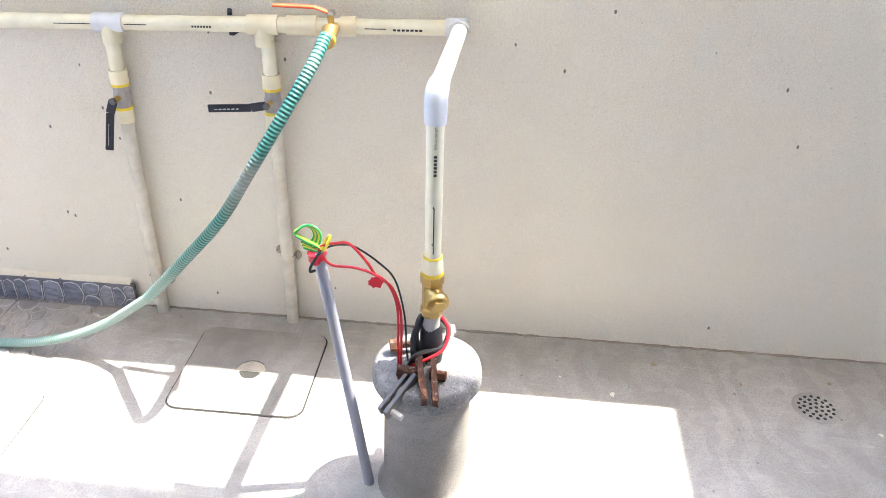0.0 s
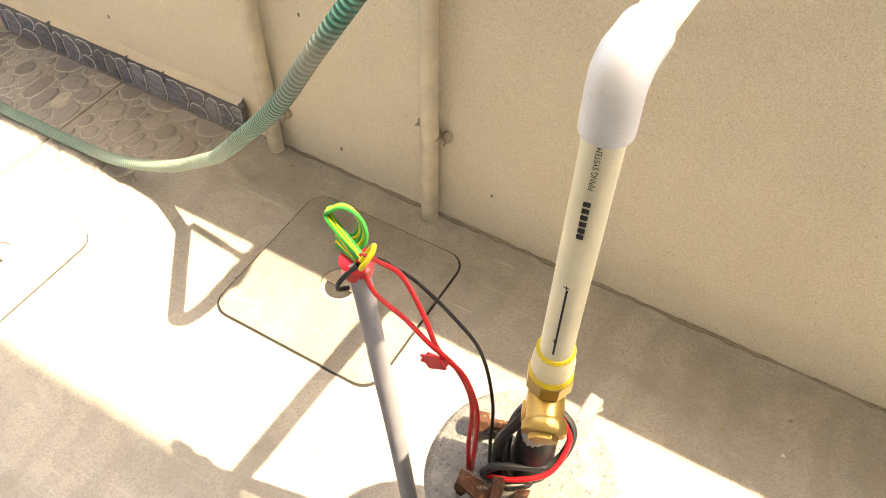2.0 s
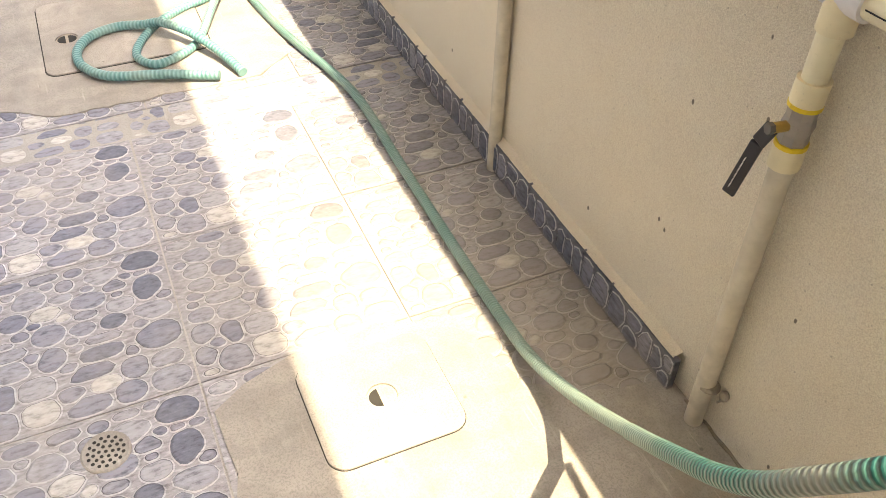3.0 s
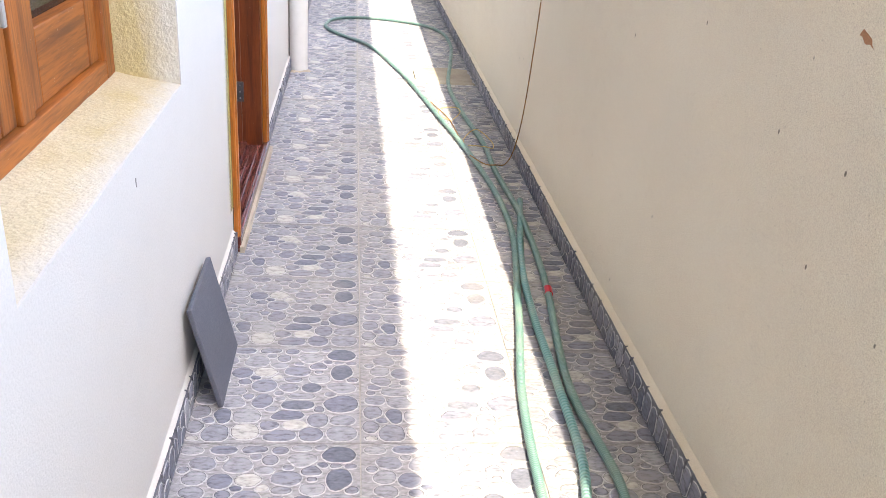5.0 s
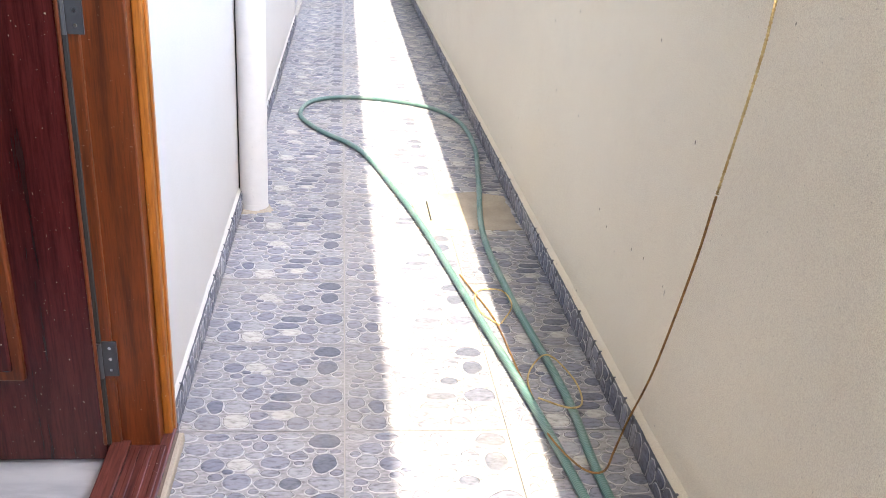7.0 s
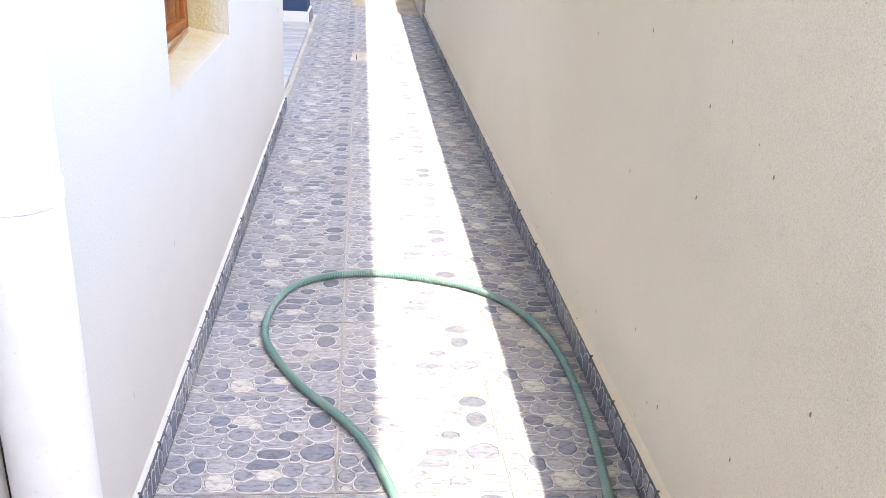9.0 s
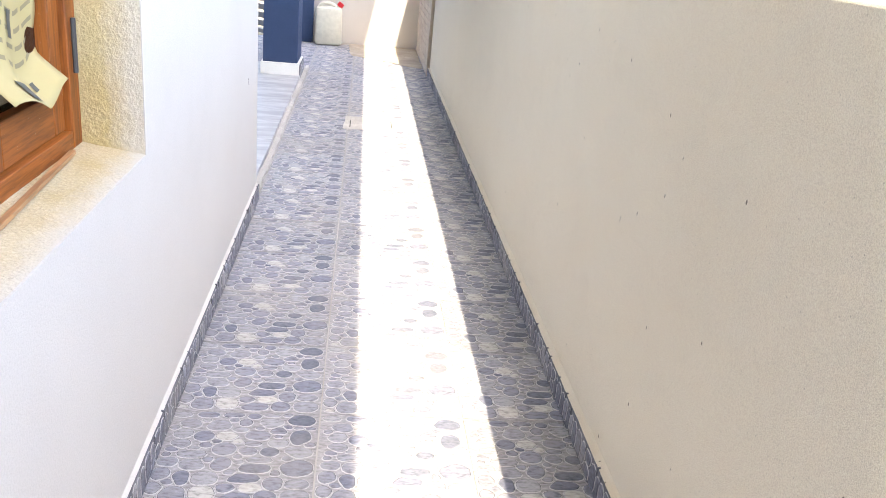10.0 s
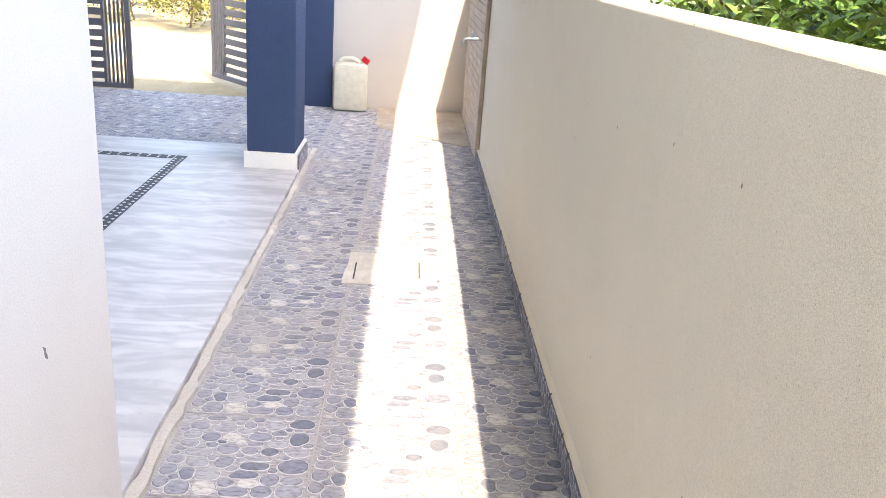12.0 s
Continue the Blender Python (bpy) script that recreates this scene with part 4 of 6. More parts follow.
tube_ob("coil_end", [(-0.195, 1.79, zf), (-0.305, 1.615, zf), (-0.409, 1.508, zf), (-0.520, 1.445, zf + 0.004), (-0.605, 1.375, zf + 0.004), (-0.668, 1.275, zf + 0.004), (-0.680, 1.205, zf + 0.004), (-0.640, 1.155, zf + 0.004),
                     (-0.575, 1.180, zf + 0.004), (-0.510, 1.245, zf + 0.004), (-0.430, 1.400, zf + 0.03), (-0.345, 1.600, zf + 0.028), (-0.275, 1.82, zf + 0.006), (-0.212, 2.07, zf), (-0.200, 2.40, zf), (-0.195, 2.75, zf), (-0.165, 3.1, zf), (-0.075, 3.62, zf)],
        HR, M_coil, hose, "turquoise ribbed hose loop", n=12)
for p, q in (((-0.118, 2.90, zf), (-0.122, 2.86, zf)), ((-0.278, 1.815, zf + 0.006), (-0.262, 1.862, zf + 0.004)), ((-0.199, 1.782, zf), (-0.228, 1.735, zf))):
    part("red_tape", tube(bmesh.new(), [p, q], HR + 0.0016, 14), M_cap_red, hose, "red tape wound on the hose", smooth=True)
loop = tube_ob("hose_loop", [(-0.440, 1.030, 0.018), (-0.470, 1.120, 0.03), (-0.525, 1.225, 0.048), (-0.590, 1.325, 0.046), (-0.640, 1.365, 0.030), (-0.710, 1.392, 0.024), (-0.785, 1.362, 0.024), (-0.826, 1.290, 0.024),
                             (-0.820, 1.205, 0.024), (-0.760, 1.130, 0.024), (-0.640, 1.09, 0.024), (-0.50, 1.03, 0.024)], 0.0126, M_coil, None, n=12)
tagged(loop, "turquoise ribbed hose loop lying on the cover", "hose")

# ---- conduit with motor wires ----
pole = thing("conduit_pole", "leaning grey plastic conduit with tied motor wires", "conduit", (-0.538, -0.987, APRON))
top = Vector((-0.527, -0.899, 0.535)) - Vector((-0.563, -0.987, APRON))
part("conduit", tube(bmesh.new(), [(0, 0, -0.004), top * 0.5 + Vector((0.002, 0, 0)), top], 0.0106, 18), M_conduit, pole, smooth=True)


def wire(name, pts, r, material, label="", n=8):
    return tube_ob(name, [Vector(p) - Vector((-0.563, -0.987, APRON)) for p in pts], r, material, pole, label, n, 8)


T = (-0.530, -0.902, 0.538)
wire("red_wire", [T, (-0.526, -0.906, 0.547), (-0.534, -0.932, 0.560), (-0.541, -0.960, 0.565), (-0.555, -0.991, 0.542), (-0.565, -1.011, 0.519), (-0.565, -1.038, 0.497), (-0.563, -1.053, 0.446), (-0.561, -1.054, 0.375), (-0.561, -1.053, 0.312)], 0.0025, M_red)
wire("red_wire", [T, (-0.527, -0.904, 0.530), (-0.540, -0.927, 0.518), (-0.555, -0.969, 0.526), (-0.566, -1.001, 0.525), (-0.566, -1.031, 0.505), (-0.563, -1.047, 0.454), (-0.564, -1.048, 0.375), (-0.561, -1.049, 0.312)], 0.0025, M_red)
wire("black_wire", [T, (-0.522, -0.922, 0.546), (-0.530, -0.945, 0.556), (-0.532, -0.969, 0.554), (-0.532, -1.009, 0.526), (-0.532, -1.039, 0.490), (-0.532, -1.056, 0.413), (-0.535, -1.060, 0.336), (-0.545, -1.066, 0.314)], 0.0019, M_black)
for turn_, lift_ in ((24.0, 0.0), (-38.0, 0.004)):
    part("tape_flag", boxed(-0.0012, 0.0012, -0.012, 0.012, -0.0085, 0.0085, 0.001), M_cap_red, pole, "red tape flag on the wires", m=pose(-0.007 - lift_, -0.024, 0.508 - APRON + lift_, turn_, 0, 10 + turn_ * 0.4))
part("tape_wrap", uneven_lathe([(0.0135, 0.0), (0.0150, 0.004), (0.0145, 0.014), (0.0165, 0.019), (0.012, 0.022)], 14, 0.5, 5), M_cap_red, pole, "red tape at the top", smooth=True, m=Matrix.Translation(top - Vector((0, 0, 0.022))))
for k, mtl in enumerate((M_green, M_yellow, M_green, M_yellow, M_green)):
    grow, lean = 1.0 - 0.07 * k, 0.0022 * (k - 2)
    ring = [T] + [(-0.511 + lean + 0.008 * math.sin(q) * grow, -0.881 + 0.0225 * math.cos(q) * grow + 0.002 * k, 0.5575 + 0.020 * math.sin(q) * grow) for q in (radians(-70 - 32 * i) for i in range(10))] + [(-0.529, -0.906 - 0.002 * k, 0.543)]
    wire("earth_wire", ring, 0.0021, mtl, "yellow and green earth wire loop", 5)
wire("wire_tail", [(-0.534, -0.905, 0.54), (-0.546, -0.892, 0.52), (-0.546, -0.888, 0.505), (-0.538, -0.895, 0.502)], 0.0026, M_black, "bent wire tail")
wire("small_loop", [(-0.532, -0.91, 0.54), (-0.548, -0.92, 0.56), (-0.538, -0.926, 0.575), (-0.522, -0.916, 0.562), (-0.53, -0.906, 0.542)], 0.0026, M_yellow, "yellow wire loop")
motor = thing("motor_cable", "black and red flat motor cable looped round stub", "cable", (WC.x, WC.y, 0.313))


def mcab(name, pts, r, material, squash):
    return tube_ob(name, [Vector(p) - Vector((-0.535, -1.10, 0.313)) for p in pts], r, material, motor, "", 8, 8, squash)


mcab("black_cable", [(-0.560, -1.066, 0.318), (-0.556, -1.082, 0.345), (-0.532, -1.128, 0.352), (-0.500, -1.135, 0.372), (-0.492, -1.110, 0.390), (-0.505, -1.085, 0.398), (-0.53, -1.078, 0.385), (-0.548, -1.085, 0.345), (-0.552, -1.095, 0.316)], 0.0055, M_black, 0.8)
mcab("red_cable", [(-0.562, -1.070, 0.320), (-0.560, -1.100, 0.338), (-0.540, -1.130, 0.350), (-0.512, -1.136, 0.376), (-0.504, -1.122, 0.398)], 0.0030, M_red, 1.0)
mcab("black_cable", [(-0.552, -1.078, 0.313), (-0.545, -1.074, 0.37), (-0.535, -1.085, 0.405), (-0.528, -1.09, 0.415)], 0.006, M_black, 1.0)

# ---- leaning granite tile ----
slab = thing("granite_tile", "dark grey granite tile leaning on the house wall", "tile", (-1.024, 2.43, 0.004), 0)
b = boxed(-0.006, 0.006, -0.135, 0.135, 0.0, 0.265, 0.0025)
part("tile_body", b, M_slate, slab, m=pose(0, 0, 0, 0, -13.0, 0))

# ---- jute cord ----
cord = thing("jute_cord", "thin golden jute cord hanging over the wall", "cord", (-0.02, 4.1, 0.0))


def cord_run(name, pts, n=8, mtl=M_rope):
    return tube_ob(name, [Vector(p) - Vector((-0.02, 4.1, 0.0)) for p in pts], 0.0026, mtl, cord, "", n, 6)


def twisted(name, pts, material):
    """Two strands laid round each other along a smooth curve."""
    line = [Vector(p) - Vector((-0.02, 4.1, 0.0)) for p in spline(pts, 60)]
    for phase in (0.0, math.pi):
        run, strand = 0.0, []
        for a, b in zip(line, line[1:]):
            run += (b - a).length
            q = phase + 2 * math.pi * run / 0.014
            strand.append(a + Vector((math.cos(q), math.sin(q), 0.0)) * 0.0017)
        part(name, tube(bmesh.new(), strand, 0.0018, 6), material, cord, "twisted strand of the cord", smooth=True)


twisted("strand", [(0.10, 3.87, TOP + 0.004), (0.004, 3.875, TOP + 0.003), (-0.010, 3.885, TOP - 0.03), (-0.022, 3.865, 1.0), (-0.024, 3.91, 0.72)], M_rope)
cord_run("lower_run", [(-0.024, 3.91, 0.72), (-0.020, 3.945, 0.56), (-0.010, 4.045, 0.25), (-0.018, 4.11, 0.06), (-0.060, 4.06, 0.006),
                         (-0.12, 3.955, 0.036), (-0.165, 3.965, 0.034), (-0.205, 4.06, 0.030), (-0.215, 4.20, 0.006), (-0.225, 4.40, 0.006), (-0.245, 4.70, 0.006), (-0.290, 4.90, 0.006), (-0.312, 5.0, 0.005)], 8, M_rope_d)
cord_run("floor_loop", [(-0.212, 4.25, 0.006), (-0.205, 4.38, 0.010), (-0.14, 4.45, 0.034), (-0.080, 4.37, 0.008), (-0.085, 4.26, 0.008), (-0.14, 4.20, 0.034), (-0.20, 4.27, 0.014)])
cord_run("floor_loop", [(-0.235, 4.66, 0.006), (-0.285, 4.76, 0.006), (-0.27, 4.88, 0.006), (-0.195, 4.86, 0.020), (-0.185, 4.74, 0.030), (-0.23, 4.66, 0.012)])

# ---- door ----
door = thing("door_1", "dark red wooden door standing open inwards", "door", (HX, 3.62, 0), kind="structure")
Y0, Y1 = 3.118 - 3.62, 4.125 - 3.62
for a, bq in ((Y0, Y0 + 0.068), (Y1 - 0.085, Y1)):
    post = part("door_frame", boxed(-0.098, -0.002, a + 0.012 if a < 0 else a, bq if a < 0 else bq - 0.012, 0.0, 2.08, 0.003), M_jamb, door, "red brown wooden door jamb")
    e0, e1 = (a + 0.010, a + 0.040) if a < 0 else (bq - 0.045, bq + 0.008)
    arch = part("architrave", boxed(-0.002, 0.016, e0, e1, 0.05 if a < 0 else 0.0, 2.13, 0.004), M_frame, post, "moulded orange architrave")
    part("moulding", boxed(0.014, 0.021, (e0 + e1) / 2 - 0.008, (e0 + e1) / 2 + 0.008, 0.05 if a < 0 else 0.0, 2.13, 0.003), M_frame, post)
# uneven yellow tint, strongest beside the architrave and fading outwards
M_yellow_fade = mat("yellow_fade", (0.52, 0.44, 0.17), 0.8, spec=0.25)
_sx = node(M_yellow_fade, "ShaderNodeSeparateXYZ")
link(M_yellow_fade, coords(M_yellow_fade), _sx.inputs[0])
_sr = node(M_yellow_fade, "ShaderNodeMapRange", From_Min=Y0 - 0.067, From_Max=Y0 - 0.002, To_Min=0.0, To_Max=0.62)
_sr.interpolation_type = 'SMOOTHSTEP'
link(M_yellow_fade, _sx.outputs[1], _sr.inputs["Value"])
_sn = node(M_yellow_fade, "ShaderNodeMath")
_sn.operation = 'MULTIPLY'
link(M_yellow_fade, _sr.outputs[0], _sn.inputs[0])
link(M_yellow_fade, ramp(M_yellow_fade, noise_tex(M_yellow_fade, coords(M_yellow_fade), 6.0, 5.0), [(0.3, (0.6, 0.6, 0.6)), (0.6, (1, 1, 1))]), _sn.inputs[1])
link(M_yellow_fade, _sn.outputs[0], bsdf(M_yellow_fade).inputs["Alpha"])
part("yellow_fade", boxed(0.0005, 0.0016, Y0 - 0.070, Y0 + 0.009, 0.16, 2.1), M_yellow_fade, door, "yellow tint on the wall plaster, fading away from the door")
part("shadow_gap", boxed(-0.002, 0.0022, Y0 + 0.0065, Y0 + 0.0098, 0.05, 2.1), M_gap, door, "dark gap beside the architrave")
part("door_head", boxed(-0.098, 0.0, Y0 + 0.08, Y1 - 0.085, 2.03, 2.08, 0.003), M_frame, door)
sill = part("threshold", boxed(-0.100, 0.022, Y0 + 0.01, Y1 - 0.002, -0.01, 0.052, 0.004), M_sillw, door, "worn red brown wooden threshold")
for k in range(3):
    part("threshold_ridge", boxed(-0.052 + 0.026 * k, -0.040 + 0.026 * k, Y0 + 0.075, Y1 - 0.09, 0.050, 0.0555, 0.002), M_sillw, sill)
part("threshold_rebate", boxed(-0.103, -0.062, Y0 + 0.02, Y1 - 0.06, 0.050, 0.066, 0.003), M_sillw, sill)
part("threshold_lip", boxed(0.018, 0.034, Y0 + 0.0, Y1 - 0.002, -0.01, 0.024, 0.004), M_mortar, door, "cement lip under the threshold")
dl = part("door_leaf", boxed(-0.95, -0.106, Y1 - 0.108, Y1 - 0.070, 0.032, 2.02, 0.003), M_leaf_w, door, "dark red brown panelled door leaf")
for z0, z1 in ((0.24, 0.92), (1.10, 1.86)):
    for x0, x1 in ((-0.84, -0.575), (-0.515, -0.245)):
        # lighter jamb wood paints the highlights along the bead edges
        part("panel_bead", boxed(x0, x1, Y1 - 0.124, Y1 - 0.106, z0, z1, 0.006), M_jamb, dl, "bead round a door panel, highlights put in its colour")
        part("panel", boxed(x0 + 0.02, x1 - 0.02, Y1 - 0.130, Y1 - 0.120, z0 + 0.026, z1 - 0.026, 0.006), M_leaf_w, dl, "raised door panel")
# lighter strip paints the highlight down the edge of the leaf
part("edge_bead", boxed(-0.112, -0.105, Y1 - 0.1125, Y1 - 0.106, 0.072, 2.02, 0.002), M_jamb, dl, "leaf edge bead, its highlight put in the colour")
part("leaf_gap", boxed(-0.1055, -0.099, Y1 - 0.104, Y1 - 0.0945, 0.068, 2.02), M_gap, door, "dark gap between leaf and jamb")
part("stop", boxed(-0.108, -0.080, Y1 - 0.094, Y1 - 0.083, 0.066, 2.03, 0.002), M_jamb, door)
for z in (0.238, 0.935, 1.72):
    hg = part("hinge", boxed(-0.098, -0.070, Y1 - 0.0975, Y1 - 0.0935, z, z + 0.082), M_hinge, door, "dark steel butt hinge")
    part("knuckle", tube(bmesh.new(), [(-0.102, Y1 - 0.105, z), (-0.102, Y1 - 0.105, z + 0.082)], 0.005, 10), M_hinge, hg)
    for k in range(3):
        part("screw", tube(bmesh.new(), [(-0.084, Y1 - 0.097, z + 0.015 + 0.026 * k), (-0.084, Y1 - 0.0985, z + 0.015 + 0.026 * k)], 0.0035, 8), M_steel, hg)


# ---- windows ----
def window(name, y0, y1, z0, z1, label, panel_top, paper):
    t = thing(name, label, "window", (HX, (y0 + y1) / 2, z0), kind="structure")
    h, w, dep = z1 - z0, (y1 - y0) / 2, 0.135
    # rough unpainted reveal, sloping sill
    bm = bmesh.new()
    n = 14
    top, low = [], []
    for i in range(n + 1):
        y = -w + 2 * w * i / n
        row = []
        for k in range(5):
            q = k / 4
            row.append(bm.verts.new((-dep * q - 0.002, y, 0.002 + 0.020 * q + 0.003 * noise.noise(Vector((y * 20, q * 6, 1))))))
        top.append(row)
    for i in range(n):
        for k in range(4):
            bm.faces.new((top[i][k], top[i + 1][k], top[i + 1][k + 1], top[i][k + 1]))
    part("window_sill", bm, M_sillc, t, "rough ochre cement sill", smooth=True)
    for s in (-1, 1):
        bm = bmesh.new()
        rows = []
        for i in range(17):
            z = h * i / 16
            rows.append([bm.verts.new((-dep * k / 4 - 0.002, s * (w - 0.003 - 0.004 * abs(noise.noise(Vector((z * 16, k, s))))), z + 0.0)) for k in range(5)])
        for A, B in zip(rows, rows[1:]):
            for k in range(4):
                bm.faces.new((A[k], A[k + 1], B[k + 1], B[k]) if s < 0 else (A[k], B[k], B[k + 1], A[k + 1]))
        part("reveal", bm, M_reveal, t, "rough ochre plaster reveal", smooth=True)
    x0, x1 = -0.205, -dep + 0.004
    for a, b in ((-w + 0.004, -w + 0.060), (w - 0.060, w - 0.004)):
        part("window_frame", boxed(x0, x1, a, b, 0.012, h, 0.003), M_winw, t, "brown wooden window frame")
    part("window_frame", boxed(x0, x1, -w + 0.06, w - 0.06, 0.012, 0.058, 0.003), M_winy, t)
    part("window_frame", boxed(x0, x1, -w + 0.06, w - 0.06, h - 0.06, h, 0.003), M_winy, t)
    part("mullion", boxed(x0, x1 - 0.006, -0.028, 0.028, 0.058, h - 0.06, 0.003), M_winw, t)
    for a, b in ((-w + 0.062, -0.030), (0.030, w - 0.062)):
        sash = part("sash", boxed(x0 + 0.015, x1 - 0.014, a, a + 0.058, 0.060, h - 0.062, 0.003), M_winw, t, "brown wooden sash")
        part("stile", boxed(x0 + 0.015, x1 - 0.014, b - 0.058, b, 0.060, h - 0.062, 0.003), M_winw, sash)
        part("rail", boxed(x0 + 0.015, x1 - 0.015, a + 0.058, b - 0.058, 0.060, panel_top, 0.003), M_winy, sash)
        part("rail", boxed(x0 + 0.015, x1 - 0.015, a + 0.058, b - 0.058, h - 0.12, h - 0.062, 0.003), M_winy, sash)
        g = part("pane", boxed(x0 + 0.030, x0 + 0.034, a + 0.05, b - 0.05, panel_top - 0.01, h - 0.11), M_glass, sash, "dark window pane")
        if paper and a > 0:
            part("hinge_pin", tube(bmesh.new(), [(x1 + 0.003, w - 0.030, panel_top + 0.03), (x1 + 0.003, w - 0.030, panel_top + 0.14)], 0.006, 10), M_hinge, sash, "dark steel hinge pin")
        if not paper:
            part("latch", boxed(x1 - 0.014, x1 + 0.004, b - 0.040, b - 0.028, panel_top + 0.03, panel_top + 0.14, 0.003), M_valve, sash, "dark steel bolt")
    return t


window("window_1", W1[0], W1[1], W1[2], W1[3], "brown wooden window in a rough ochre reveal", 0.185, False)
window("window_2", W2[0], W2[1], W2[2], W2[3], "brown wooden window with newspaper in ochre reveal", 0.145, True)
# the dark room behind the windows is the house interior; a crumpled newspaper hangs in the second one
news = thing("newspaper", "crumpled yellowed newspaper hanging in the window", "newspaper", (HX - 0.166, 7.28, W2[2] + 0.105))


def paper_point(q, k, lift=0.0):
    """A place on the sheet: q from its top edge down to the curled foot, k across from 0 to 5."""
    z = 0.62 - 0.60 * q if q < 0.85 else 0.11 - 0.05 * (q - 0.85) / 0.15
    out = 0.006 + 0.012 * noise.noise(Vector((q * 3, 2, 0))) + (0.055 * ((q - 0.8) / 0.2) ** 1.5 if q > 0.8 else 0)
    curl = lift if q > 0.86 else 0.0
    return Vector((out + lift + 0.008 * noise.noise(Vector((q * 7, k * 0.9, 4))) + 0.012 * math.sin(k * 1.1) * q, -0.13 + 0.052 * k + 0.03 * q * (k / 5 - 0.3), z + curl + 0.02 * math.sin(k * 1.2 + 1) * q))


def paper_patch(q0, q1, k0, k1, lift):
    bm = bmesh.new()
    n, m_ = max(2, int((q1 - q0) * 40)), max(2, int((k1 - k0) * 4))
    g = [[bm.verts.new(paper_point(q0 + (q1 - q0) * a / n, k0 + (k1 - k0) * b / m_, lift)) for b in range(m_ + 1)] for a in range(n + 1)]
    for A, B in zip(g, g[1:]):
        for b in range(m_):
            bm.faces.new((A[b], A[b + 1], B[b + 1], B[b]))
    return bm


sheet = part("sheet", paper_patch(0.0, 1.0, 0.0, 5.0, 0.0), M_paper, news, smooth=True)
sm = sheet.modifiers.new("thick", 'SOLIDIFY')
sm.thickness = 0.0008
M_print = mat("grey_print", (0.10, 0.095, 0.08), 0.9)
M_faint = mat("faint_print", (0.27, 0.225, 0.13), 0.9)
for q0, q1, k0, k1 in ((0.12, 0.22, 0.3, 1.0), (0.30, 0.62, 0.5, 0.62), (0.18, 0.3, 4.0, 4.5), (0.90, 0.985, 1.2, 1.9), (0.90, 0.94, 3.2, 3.5), (0.66, 0.74, 2.0, 2.5)):
    part("print", paper_patch(q0, q1, k0, k1, 0.0022), M_print, news, "dark block of print")
for col in range(4):
    for k in range(15):
        q = 0.10 + 0.05 * k + 0.006 * col
        part("text_line", paper_patch(q, q + 0.014, 0.75 + col * 1.05, 1.55 + col * 1.05, 0.0016), M_faint, news, "faint lines of print")
stick = part("wooden_strip", bar_between(bmesh.new(), (HX - 0.080, 6.86, W2[2] + 0.026), (HX - 0.118, 7.44, W2[2] + 0.0275), 0.012, 0.009, 0.001), wood("pale_strip_wood", (0.42, 0.22, 0.10), (0.25, 0.12, 0.05), "y"))
tagged(stick, "thin raw wooden strip lying on the window sill", "strip")

# ---- rain downpipe ----
dp = thing("downpipe", "white plastic rain downpipe on the house wall", "pipe", (-1.045, 5.557, 0.0))
part("pipe", tube(bmesh.new(), [(0, 0, 0.004), (0, 0, SLAB - 0.005)], 0.0525, 32), M_pvc, dp, smooth=True)
part("collar", lathe(bmesh.new(), [(0.0545, 0.0), (0.0545, 0.004), (0.0545, 0.018), (0.053, 0.022), (0.054, 0.028), (0.0525, 0.032)], 32), M_pvc, dp, smooth=True)
for z in (0.905, 2.3):
    part("bracket", lathe(bmesh.new(), [(0.0527, z - 0.012), (0.0543, z - 0.011), (0.0543, z + 0.011), (0.0527, z + 0.012)], 32), M_pvc, dp, "white pipe clip")
    part("bracket_foot", boxed(-0.0535, -0.042, -0.078, -0.035, z - 0.008, z + 0.008, 0.002), M_pvc, dp)
# dark strip stands in for the contact shadow between pipe and wall
part("back_shade", boxed(-0.0535, -0.048, -0.015, 0.015, 0.004, SLAB - 0.01), M_gap, dp, "dark strip painting the contact shadow behind the pipe")
part("mortar_ring", uneven_lathe([(0.072, 0.0), (0.064, 0.008), (0.05, 0.012)], 20, 0.3, 9), M_mortar, dp, "cement smear at the foot")

